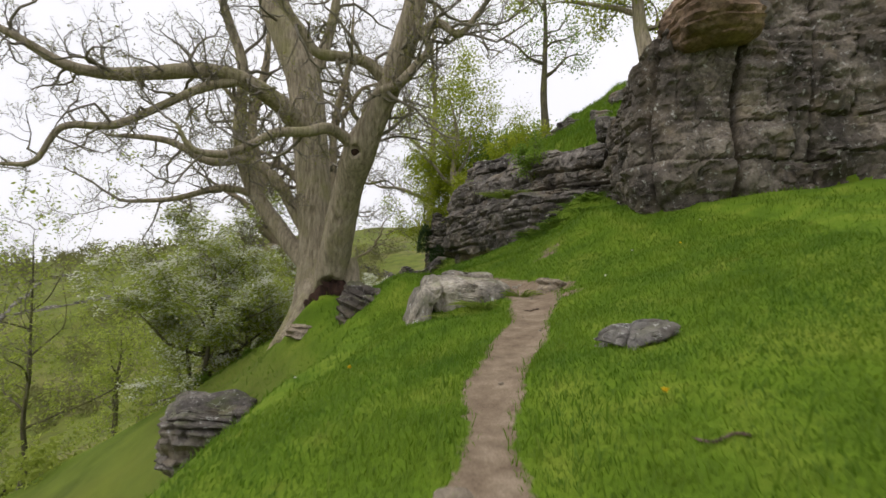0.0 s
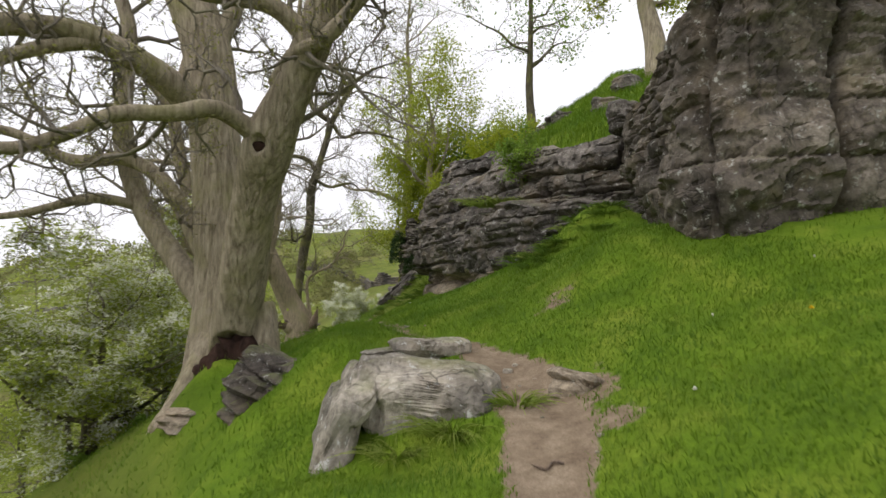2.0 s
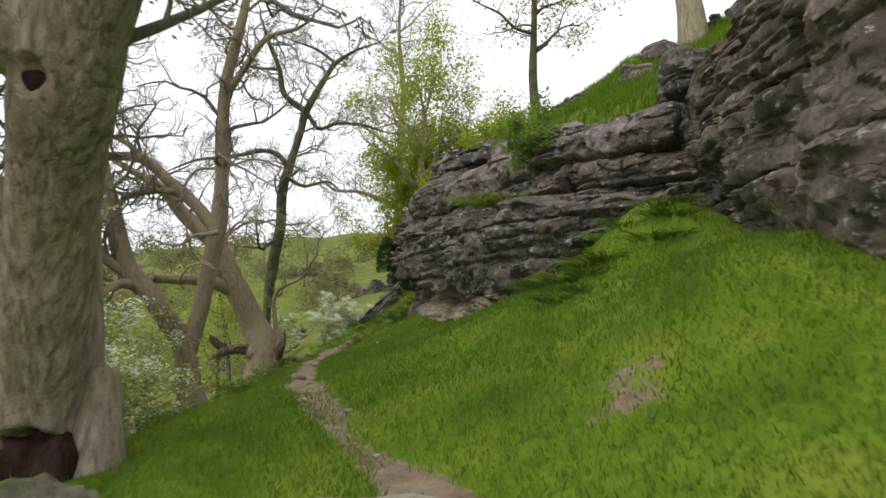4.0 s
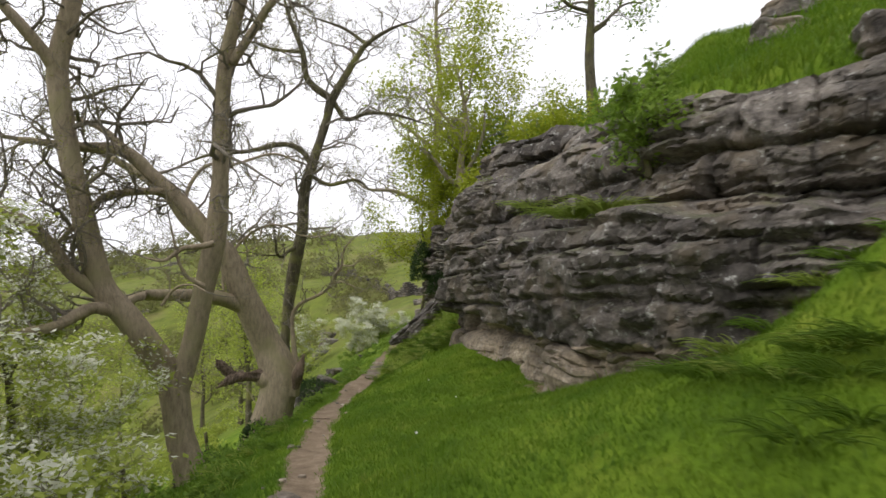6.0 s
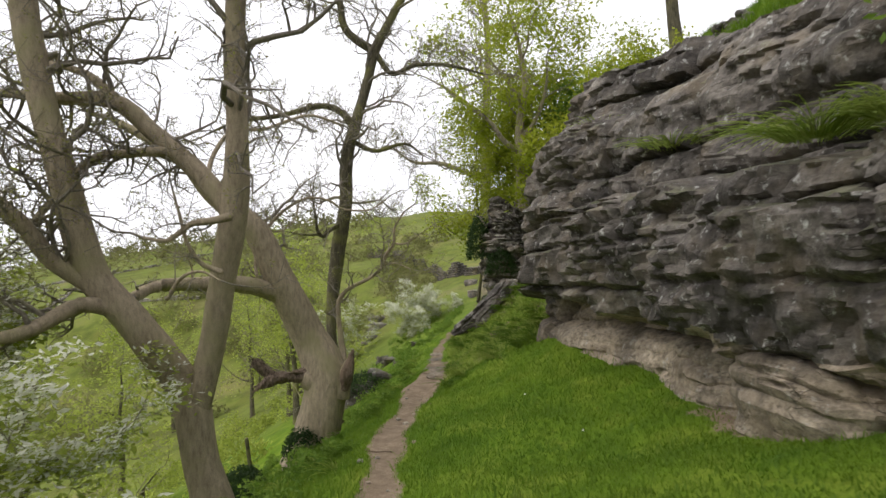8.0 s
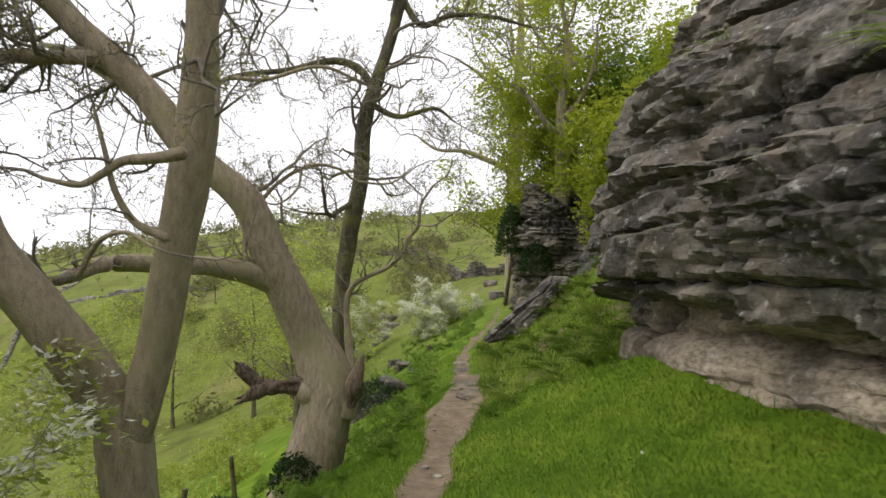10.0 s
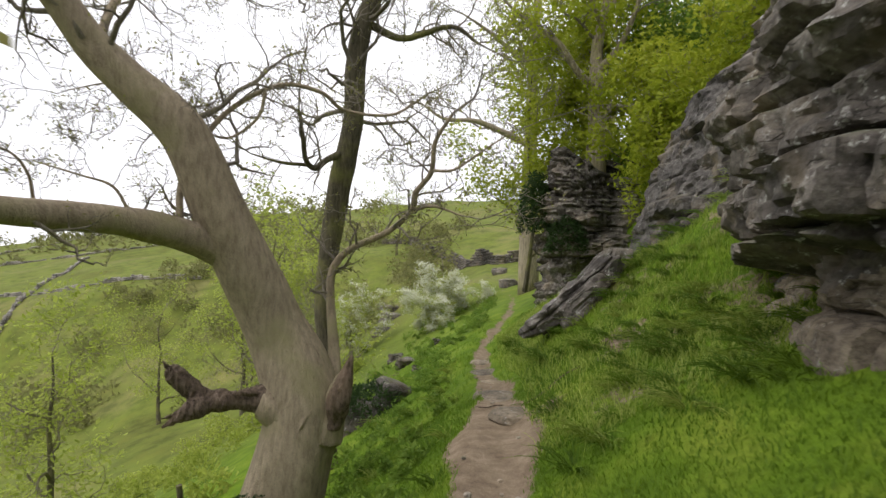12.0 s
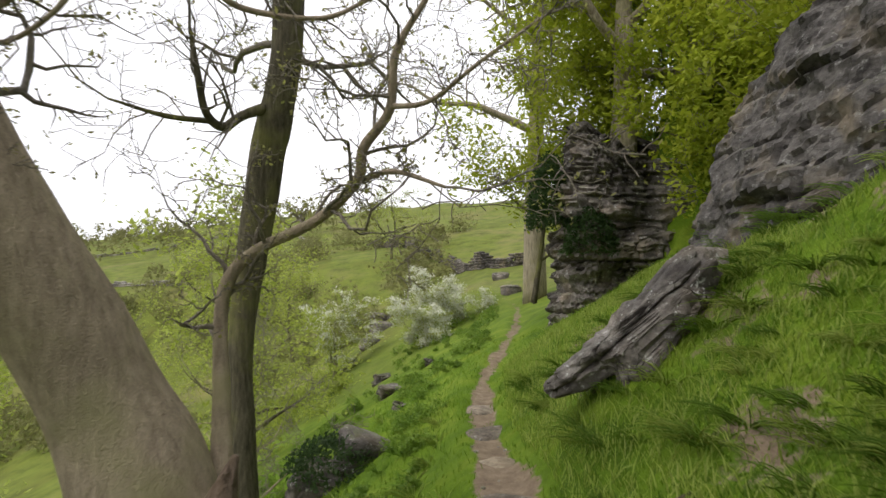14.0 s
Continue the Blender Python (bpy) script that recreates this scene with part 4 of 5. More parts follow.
# ---- the twin-stemmed tree below the path ----
rng = np.random.default_rng(8)
twin = tree_root("ash_tree", (-4.45, 19.9, -0.6), "bare twin-stemmed ash with smooth brown bark below the path")
tubes, tips = Tubes(), []
twin_stems = [
    [(-4.4, 19.9, -0.9, 0.33), (-4.44, 19.9, -0.4, 0.27), (-4.74, 19.9, 0.44, 0.24), (-4.88, 19.9, 1.2, 0.26), (-4.98, 19.9, 1.55, 0.25), (-5.53, 19.5, 2.58, 0.22), (-6.0, 19.3, 3.27, 0.21), (-6.27, 19.1, 4.52, 0.188),
     (-6.56, 19.0, 5.77, 0.177), (-6.73, 18.9, 7.02, 0.17), (-6.5, 18.8, 8.04, 0.15), (-6.23, 18.7, 9.1, 0.12), (-6.1, 18.6, 10.6, 0.06)],
    [(-4.87, 19.9, 1.1, 0.2), (-4.6, 19.9, 2.07, 0.178), (-4.37, 19.8, 3.06, 0.187), (-4.12, 19.7, 4.16, 0.198), (-4.03, 19.6, 5.14, 0.153), (-4.02, 19.5, 6.23, 0.142), (-3.9, 19.4, 7.54, 0.131), (-3.64, 19.3, 8.5, 0.12), (-3.4, 19.2, 9.6, 0.087), (-3.3, 19.1, 11, 0.04)],
]
for k, rows in enumerate(twin_stems):
    _, L = stem("trunk", rows, BARK_SMOOTH, twin, 31 + k, 20, 9, 0.07, 0.2 if k == 0 else 0)
    clothe(rng, tubes, tips, L, 0.3, 0.38, 1.8, 2, 6, 0.13)
for k, rows in enumerate([
    [(-5.91, 19.3, 3.05, 0.14), (-6.31, 19.0, 3.42, 0.123), (-6.51, 18.6, 3.96, 0.109), (-6.79, 18.3, 4.32, 0.097), (-7.4, 18.0, 4.7, 0.06)],
    [(-5.64, 19.5, 2.7, 0.12), (-5.92, 19.0, 2.84, 0.113), (-6.12, 18.3, 2.55, 0.086), (-6.4, 17.7, 2.49, 0.05)],
    [(-6.72, 18.9, 7.0, 0.12), (-6.89, 18.6, 7.37, 0.112), (-7.06, 18.4, 7.65, 0.1), (-7.6, 18.1, 8.3, 0.05)],
    [(-4.14, 19.7, 4.05, 0.14), (-4.69, 19.7, 4.71, 0.143), (-5.27, 19.6, 5.25, 0.132), (-5.83, 19.5, 5.72, 0.12), (-6.65, 19.4, 5.78, 0.087), (-7.6, 19.2, 5.87, 0.05)],
    [(-5.03, 19.6, 5.0, 0.08), (-5.52, 19.4, 4.94, 0.065), (-5.93, 19.2, 4.83, 0.06), (-6.3, 19.0, 4.3, 0.05), (-6.65, 18.9, 3.85, 0.03)],
    [(-3.8, 19.4, 7.35, 0.09), (-3.41, 19.3, 7.88, 0.076), (-2.95, 19.2, 8.45, 0.065), (-2.2, 19.1, 8.65, 0.04)],
    [(-5.8, 19.5, 5.75, 0.08), (-6.4, 19.7, 6.2, 0.06), (-7.2, 19.9, 6.5, 0.04)],
    [(-3.98, 19.3, 4.0, 0.06), (-4.2, 19.22, 3.94, 0.052), (-4.44, 19.14, 3.9, 0.044), (-4.58, 19.06, 3.77, 0.036), (-4.72, 18.98, 3.67, 0.028), (-4.97, 18.9, 3.71, 0.02)],
    [(-4.12, 19.3, 3.25, 0.04), (-4.37, 19.23, 3.38, 0.034), (-4.51, 19.15, 3.64, 0.028), (-4.57, 19.07, 4.0, 0.021), (-4.62, 19.0, 4.31, 0.015)],
    [(-4.7, 19.0, 2.91, 0.03), (-4.42, 18.87, 3.19, 0.023), (-4.08, 18.73, 3.26, 0.017), (-3.76, 18.6, 3.15, 0.01)],
]):
    _, L = stem("limb", rows, BARK_SMOOTH, twin, 40 + k, 12, 6, 0.08)
    clothe(rng, tubes, tips, L, 0.24 if k < 7 else 0.5, 0.2, 1.3 if k < 7 else 0.7, 2 if k < 7 else 1, 6, 0.14)
tagged(tubes.mesh("twig_spray", TWIG, twin), kind="stuff")
leaves("bud_spray", rng, np.array(tips)[::2], 0.035, 3, 0.022, BUD, twin)
settle(twin)

# ---- the leaning tree with the dead snag ----
rng = np.random.default_rng(12)
lean = tree_root("ash_tree", (-4.75, 25.0, -0.9), "leaning ash with a broken dead snag on its trunk")
tubes, tips = Tubes(), []
lean_stem, L = stem("trunk", [(-4.95, 24.95, -1.3, 0.62), (-4.85, 25.0, -0.7, 0.5), (-4.68, 25.0, 0.0, 0.45), (-4.6, 25.1, 0.6, 0.45), (-4.72, 25.15, 1.1, 0.44), (-4.99, 25.1, 1.67, 0.38), (-5.27, 24.9, 2.4, 0.37), (-5.56, 24.6, 3.2, 0.33), (-5.9, 24.3, 4.14, 0.275),
                      (-6.43, 24.0, 4.68, 0.225), (-6.77, 23.8, 5.06, 0.2), (-7.12, 23.5, 5.63, 0.162), (-7.6, 23.3, 5.98, 0.128), (-8.3, 23.0, 6.4, 0.08)], BARK_SMOOTH, lean, 51, 26, 10, 0.1, 0.2)
clothe(rng, tubes, tips, L, 0.36, 0.5, 1.6, 2, 6, 0.14)
for k, (mat, rows) in enumerate([
    (BARK_SMOOTH, [(-5.35, 24.9, 2.6, 0.24), (-5.8, 24.3, 2.88, 0.2), (-6.11, 23.6, 3.0, 0.167), (-6.48, 22.8, 3.02, 0.145), (-6.81, 22.0, 3.01, 0.124), (-6.8, 21.3, 2.83, 0.09)]),
    (BARK_SMOOTH, [(-4.2, 25.35, 0.6, 0.12), (-4.35, 25.6, 1.4, 0.08), (-4.5, 25.8, 2.26, 0.06), (-4.42, 25.8, 2.6, 0.055), (-4.17, 25.8, 2.83, 0.05), (-3.65, 25.7, 3.06, 0.045), (-3.3, 25.6, 3.36, 0.042), (-3.22, 25.5, 3.6, 0.04), (-3.0, 25.4, 3.86, 0.035),
            (-2.94, 25.3, 4.25, 0.03), (-2.7, 25.2, 4.6, 0.02)]),
    (BARK_SMOOTH, [(-3.26, 25.6, 3.37, 0.025), (-2.95, 25.4, 3.4, 0.02), (-2.55, 25.2, 3.26, 0.012)]),
    (BARK_SMOOTH, [(-5.86, 24.2, 3.1, 0.045), (-5.99, 24.43, 3.58, 0.042), (-5.86, 24.65, 4.16, 0.038), (-5.53, 24.88, 4.66, 0.035), (-5.01, 25.1, 4.98, 0.032), (-4.54, 25.32, 4.93, 0.028), (-4.29, 25.55, 4.75, 0.025), (-3.69, 25.77, 4.73, 0.021), (-3.33, 26.0, 4.99, 0.018)]),
    (BARK_SMOOTH, [(-5.85, 24.5, 4.27, 0.025), (-6.17, 24.38, 4.56, 0.021), (-6.46, 24.25, 4.46, 0.017), (-6.75, 24.12, 4.71, 0.012), (-7.25, 24.0, 4.61, 0.008)]),
    (BARK_SMOOTH, [(-5.16, 24.9, 4.81, 0.025), (-5.21, 24.8, 4.45, 0.021), (-5.58, 24.7, 4.17, 0.017), (-5.99, 24.6, 4.37, 0.012), (-6.25, 24.5, 4.67, 0.008)]),
    (BARK_SMOOTH, [(-6.94, 24.0, 4.9, 0.06), (-7.08, 24.5, 5.9, 0.054), (-6.82, 25.0, 6.65, 0.048), (-6.26, 25.5, 6.79, 0.042), (-5.31, 26.0, 7.22, 0.036), (-4.6, 26.5, 7.08, 0.03)]),
    (BARK_SMOOTH, [(-6.69, 23.0, 3.11, 0.02), (-6.64, 22.87, 3.4, 0.016), (-6.71, 22.73, 3.6, 0.012), (-6.95, 22.6, 3.69, 0.008)]),
    (BARK_SMOOTH, [(-6.21, 23.8, 3.1, 0.02), (-6.34, 23.67, 3.4, 0.016), (-6.65, 23.53, 3.51, 0.012), (-7.1, 23.4, 3.64, 0.008)]),
    (BARK_SMOOTH, [(-3.0, 25.4, 3.88, 0.024), (-2.67, 25.2, 3.86, 0.018), (-2.31, 25.0, 4.05, 0.013), (-1.9, 24.9, 4.3, 0.008)]),
]):
    _, L = stem("limb", rows, mat, lean, 60 + k, 12, 6, 0.07)
    clothe(rng, tubes, tips, L, 0.16 if k else 0.9, 0.3, 0.9, 2 if k else 2, 4, 0.1)
for k, rows in enumerate([
    [(-4.31, 25.05, 0.62, 0.2), (-4.7, 24.95, 0.74, 0.19), (-4.99, 24.82, 0.83, 0.165), (-5.33, 24.7, 0.83, 0.14), (-5.62, 24.55, 0.86, 0.135), (-5.83, 24.45, 1.04, 0.12), (-5.97, 24.38, 1.2, 0.11), (-6.02, 24.34, 1.25, 0.07)],
    [(-5.4, 24.6, 0.84, 0.1), (-5.52, 24.5, 0.83, 0.115), (-5.68, 24.4, 0.78, 0.11), (-5.81, 24.3, 0.7, 0.07), (-5.98, 24.2, 0.58, 0.015)],
    [(-4.08, 24.92, 0.5, 0.09), (-4.02, 24.86, 0.86, 0.14), (-3.96, 24.88, 1.1, 0.12), (-3.88, 24.93, 1.42, 0.03)],
    [(-4.98, 24.75, 0.9, 0.05), (-5.15, 24.62, 0.95, 0.045), (-5.32, 24.56, 0.93, 0.012)],
    [(-5.9, 24.36, 1.12, 0.04), (-6.0, 24.3, 1.28, 0.035), (-6.06, 24.28, 1.36, 0.006)],
    [(-5.72, 24.34, 0.8, 0.04), (-5.88, 24.26, 0.72, 0.03), (-6.0, 24.2, 0.68, 0.006)],
]):
    stem("snag", rows, DEAD, lean, 70 + k, 32, 14, 0.3, label="dead broken branch, dark and splintered", ridge=0.022)
for k, rows in enumerate([
    [(-4.5, 25.0, 0.55, 0.36), (-4.82, 24.92, 0.72, 0.27), (-5.02, 24.85, 0.8, 0.2), (-5.08, 24.83, 0.82, 0.1)],
    [(-4.3, 25.05, 0.35, 0.3), (-4.17, 25.05, 0.7, 0.21), (-4.06, 25.05, 1.0, 0.14), (-3.98, 25.03, 1.2, 0.07), (-3.94, 25.02, 1.34, 0.02)],
]):
    stem("bark_collar", rows, BARK_SMOOTH, lean_stem, 90 + k, 30, 12, 0.16, label="torn bark round the broken branch", ridge=0.02)
tagged(tubes.mesh("twig_spray", TWIG, lean), kind="stuff")
leaves("bud_spray", rng, np.array(tips)[::2], 0.035, 3, 0.022, BUD, lean)
settle(lean)

rng = np.random.default_rng(14)
dark = tree_root("ash_tree", (-5.1, 27.6, -0.6), "slender dark-barked ash rising behind the leaning one")
tubes, tips = Tubes(), []
_, L = stem("trunk", [(-5.0, 27.5, -1.2, 0.17), (-5.17, 27.6, 0.8, 0.13), (-5.28, 27.7, 1.73, 0.142), (-5.24, 27.8, 2.79, 0.175), (-5.07, 27.8, 3.99, 0.205), (-4.83, 27.7, 5.17, 0.19), (-4.8, 27.7, 6.37, 0.185), (-4.5, 27.8, 7.6, 0.156),
                      (-4.2, 27.9, 8.7, 0.14), (-3.95, 27.9, 9.6, 0.13), (-3.25, 28.0, 10.95, 0.1), (-2.85, 28.0, 11.5, 0.08), (-2.05, 28.0, 12.0, 0.05), (-1.2, 28.0, 12.3, 0.02)], BARK_DARK, dark, 81, 18, 9, 0.09)
clothe(rng, tubes, tips, L, 0.27, 0.42, 1.7, 2, 6, 0.12)
for k, rows in enumerate([
    [(-4.95, 27.75, 4.6, 0.075), (-5.19, 27.4, 4.38, 0.055), (-5.32, 27.2, 4.2, 0.052), (-5.41, 27.0, 4.31, 0.045), (-5.4, 26.8, 4.67, 0.037), (-5.44, 26.7, 5.1, 0.02)],
    [(-5.4, 27.1, 4.24, 0.034), (-5.76, 26.8, 4.23, 0.026), (-6.1, 26.4, 4.3, 0.012)],
    [(-4.6, 27.8, 7.3, 0.11), (-4.95, 27.7, 7.75, 0.1), (-5.5, 27.5, 7.9, 0.085), (-6.5, 27.2, 7.6, 0.07), (-7.64, 27.0, 7.44, 0.05), (-8.4, 26.8, 7.1, 0.03)],
    [(-3.98, 27.9, 9.5, 0.13), (-4.77, 27.7, 10.11, 0.11), (-4.93, 27.5, 11.02, 0.09), (-5.3, 27.3, 12.0, 0.07), (-5.6, 27.2, 13.0, 0.03)],
    [(-3.95, 27.9, 9.45, 0.09), (-3.5, 27.9, 8.85, 0.075), (-2.8, 27.9, 9.05, 0.06), (-1.9, 27.9, 9.0, 0.05), (-0.9, 27.9, 8.7, 0.025)],
    [(-4.6, 27.75, 6.9, 0.08), (-3.95, 27.7, 6.6, 0.06), (-3.1, 27.6, 6.75, 0.045), (-2.6, 27.5, 6.4, 0.02)],
    [(-4.93, 27.5, 11.0, 0.06), (-5.8, 27.3, 11.0, 0.05), (-6.6, 27.0, 11.2, 0.025)],
    [(-2.9, 28.0, 11.45, 0.06), (-3.65, 28.0, 12.0, 0.05), (-4.7, 28.0, 12.4, 0.025)],
]):
    _, L = stem("limb", rows, BARK_DARK, dark, 84 + k, 10, 6, 0.08)
    clothe(rng, tubes, tips, L, 0.22, 0.25, 1.1, 2 if k > 1 else 1, 6, 0.12)
tagged(tubes.mesh("twig_spray", TWIG, dark), kind="stuff")
leaves("bud_spray", rng, np.array(tips)[::2], 0.035, 3, 0.022, BUD, dark)
settle(dark)


def wild_tree(name, at, height, spread, trunk_r, label, mats, seed, leaf=None, leaf_count=5, leaf_size=0.07, leaf_spread=0.18, forks=5, depth=2, kids=5, lean=(0, 0), low=0.3, every=0.7, buds=None, blossom=0.0, category="tree", group=""):
    """A tree grown by rule: a leaning trunk, forking limbs, branches, twigs and leaves."""
    rng = np.random.default_rng(seed)
    x, y = at[:2]
    z = at[2] if len(at) > 2 else ground_at(x, y)
    root = tree_root(name, (x, y, z), label, category, group)
    tubes, tips = Tubes(), []
    n = 6
    rows, p = [], np.array([x, y, z - 0.25])
    for i in range(n + 1):
        rows.append((*p, trunk_r * (1 - 0.85 * i / n)))
        p = p + np.array([rng.normal(0, 0.03 * height / n * 3) + lean[0] * height / n, rng.normal(0, 0.03 * height / n * 3) + lean[1] * height / n, height / n])
    _, T = stem("trunk", rows, mats[0], root, seed, 12, 5, 0.08, 0.3)
    clothe(rng, tubes, tips, T, every, max(low, 0.4), spread * 0.55, depth, kids, 0.12)
    for k in range(forks):
        f = low + (0.95 - low) * k / forks
        i = int(f * (len(T) - 1))
        a = k * 2.4 + rng.random()
        ln = spread * (1.05 - 0.5 * f) * (0.8 + 0.4 * rng.random())
        q, d = T[i, :3].copy(), np.array([math.cos(a), math.sin(a), 0.45])
        line, r = [], T[i, 3] * 0.6
        for j in range(5):
            line.append((*q, r * (1 - 0.19 * j)))
            d = unit(d + rng.normal(0, 0.22, 3) + np.array([0, 0, 0.1]))
            q = q + d * ln / 4
        _, L = stem("limb", line, mats[0], root, seed + k, 8, 5, 0.07)
        clothe(rng, tubes, tips, L, every, 0.25, spread * 0.5, depth, kids, 0.12)
    tagged(tubes.mesh("twig_spray", mats[1], root), kind="stuff")
    tips = np.array(tips)
    if leaf:
        wide = np.array([1.2, 1.2, 0.4]) if blossom else 1.0
        leaves("crown", rng, tips, leaf_spread * wide, leaf_count, leaf_size, leaf, root, flat=1.8 if blossom else 0.5)
    if buds:
        leaves("bud_spray", rng, tips[::2], 0.07, 2, 0.06, buds, root)
    if blossom:
        pick = tips[rng.random(len(tips)) < blossom]
        leaves("blossom", rng, pick + np.array([0, 0, 0.05]), np.array([0.12, 0.12, 0.06]), 16, 0.044, BLOSSOM, root, "clusters of white may blossom", 1.2)
    settle(root)
    return root


wild_tree("hawthorn", (-6.1, 14.6, -1.9), 4.1, 2.4, 0.17, "spreading hawthorn bush in white blossom", (BARK_DARK, TWIG), 101, LEAF_OLIVE, 6, 0.06, 0.15, 9, 2, 6, (0.0, -0.03), 0.06, 0.4, None, 0.42, "bush", "hawthorns in blossom")
wild_tree("hawthorn", (-6.4, 18.2, -1.5), 4.2, 2.0, 0.13, "young hawthorn in leaf and white blossom below the path", (BARK_DARK, TWIG), 103, LEAF_OLIVE, 5, 0.055, 0.14, 7, 2, 5, (-0.02, -0.02), 0.2, 0.42, None, 0.35, "bush", "hawthorns in blossom")
wild_tree("hawthorn", (-5.7, 46.8, -1.6), 2.8, 2.0, 0.1, "rounded hawthorn white with blossom by the path", (BARK_DARK, TWIG), 105, LEAF_OLIVE, 5, 0.06, 0.18, 7, 2, 5, (0, 0), 0.1, 0.35, None, 1.0, "bush", "hawthorns in blossom")
wild_tree("hawthorn", (-11.5, 50), 3.4, 2.0, 0.12, "hawthorn in thin blossom on the slope", (BARK_DARK, TWIG), 107, LEAF_OLIVE, 5, 0.07, 0.2, 6, 2, 4, (0, 0), 0.1, 0.5, None, 0.5, "bush", "hawthorns in blossom")
wild_tree("thorn_tree", (-12.5, 16.5), 8.0, 4.0, 0.09, "thin thorn tree with drooping bare twigs and few leaves", (BARK_DARK, TWIG), 109, LEAF_OLIVE, 2, 0.06, 0.12, 7, 2, 5, (0.03, -0.05), 0.3, 0.55)
wild_tree("ash_tree", (-1.5, 46), 24, 6.5, 0.42, "tall half-bare ash with yellow-green new leaves", (BARK, TWIG), 111, None, 1, 0.1, 0.3, 12, 2, 5, (0, 0), 0.25, 0.65, BUD)
wild_tree("sycamore", (0.2, 35.2, 5.2), 8.5, 3.9, 0.3, "sycamore with fresh yellow-green leaves over the crag", (BARK, TWIG), 113, LEAF_YELLOW, 6, 0.085, 0.3, 9, 2, 5, (-0.06, -0.02), 0.28, 0.8)
wild_tree("ash_tree", (5.35, 32.6), 13, 4.2, 0.27, "slender ash on the hill crest with sparse leaves", (BARK_DARK, TWIG), 115, LEAF_GREEN, 2, 0.09, 0.25, 7, 2, 4, (0.02, 0), 0.45, 0.9)
wild_tree("ash_tree", (7.75, 21.0), 9, 3.2, 0.34, "stout leafy tree on top of the cliff", (BARK, TWIG), 117, LEAF_YELLOW, 7, 0.07, 0.24, 8, 2, 5, (-0.02, 0), 0.3, 0.7)
for k, (x, y, h) in enumerate([(1.0, 37.8, 3.2), (2.4, 37.2, 3.6), (3.8, 38.2, 3.4), (1.6, 40.5, 4.5), (5.2, 39, 3.0), (6.8, 40, 3.0)]):
    wild_tree("bush", (x, y), h, 1.9, 0.12, "dense green bush on the hillside", (BARK_DARK, TWIG), 120 + k, LEAF_GREEN, 8, 0.1, 0.3, 7, 2, 4, (0, 0), 0.12, 0.6, category="bush", group="bushes on the hillside")
wild_tree("elder_bush", (2.55, 15.6, 4.75), 0.8, 0.5, 0.04, "leafy green elder growing from the rock ledge", (BARK_DARK, TWIG), 131, LEAF_GREEN, 10, 0.045, 0.09, 6, 1, 5, (-0.1, 0), 0.1, 0.2, category="bush")
for k, (x, y, h, sp) in enumerate([(-9.5, 36, 7, 2.6), (-13, 44, 8, 3.2), (-16, 34, 7, 3.0), (-19, 52, 9, 3.6), (-14, 24, 6, 2.8), (-22, 70, 9, 4), (-15, 18, 5, 2.6), (-30, 60, 9, 4), (-18, 90, 9, 4)]):
    wild_tree("thorn_tree", (x, y), h, sp, 0.15, "half-bare thorn tree on the valley slope", (BARK_DARK, TWIG), 140 + k, LEAF_OLIVE, 3, 0.09, 0.25, 6, 2, 4, (0, 0), 0.2, 0.7, group="thorn trees on the slope")

for k, (x, y, z, h, sp) in enumerate([(1.7, 33.0, 4.6, 3.0, 1.4), (-1.7, 37.5, 2.0, 8.5, 2.8), (0.2, 36.3, 5.2, 4.0, 1.8)]):
    wild_tree("sycamore_sapling", (x, y, z), h, sp, 0.07, "leafy yellow-green sapling against the crag", (BARK_DARK, TWIG), 160 + k, LEAF_YELLOW, 5, 0.08, 0.24, 7, 2, 5, (-0.05, -0.05), 0.15, 0.5, category="sapling", group="saplings by the crag")


def ivy(at, size, seed, n=900, label="dark ivy clump over rock"):
    """A mat of small ivy leaves over an ellipsoid."""
    rng = np.random.default_rng(seed)
    d = rng.normal(0, 1, (n, 3))
    d /= np.linalg.norm(d, axis=1)[:, None]
    d[:, 2] = np.abs(d[:, 2]) * 1.1 - 0.2
    c = np.array(at) + d * np.array(size) * (0.75 + 0.3 * rng.random(n))[:, None]
    return tagged(leaves("ivy", rng, c, 0.03, 2, 0.045, IVY, None, "", 0.2), label, "ivy", kind="stuff")


ivy((-4.9, 30.2, -0.5), (0.8, 0.7, 0.5), 1)
ivy((-4.9, 24.6, -0.8), (0.5, 0.5, 0.6), 2)
ivy((-1.45, 34.6, 3.9), (0.5, 0.7, 1.6), 3, 2200, "ivy hanging on the limestone pillar")
ivy((-0.6, 33.9, 3.2), (0.6, 0.4, 0.9), 4, 1200, "ivy hanging on the limestone pillar")
ivy((-4.3, 20.2, -0.5), (0.45, 0.4, 0.5), 5, 700, "dark ivy at the foot of a tree")
ivy((-6.2, 24.2, -1.6), (0.6, 0.5, 0.6), 6, 900, "dark ivy bush on the slope")


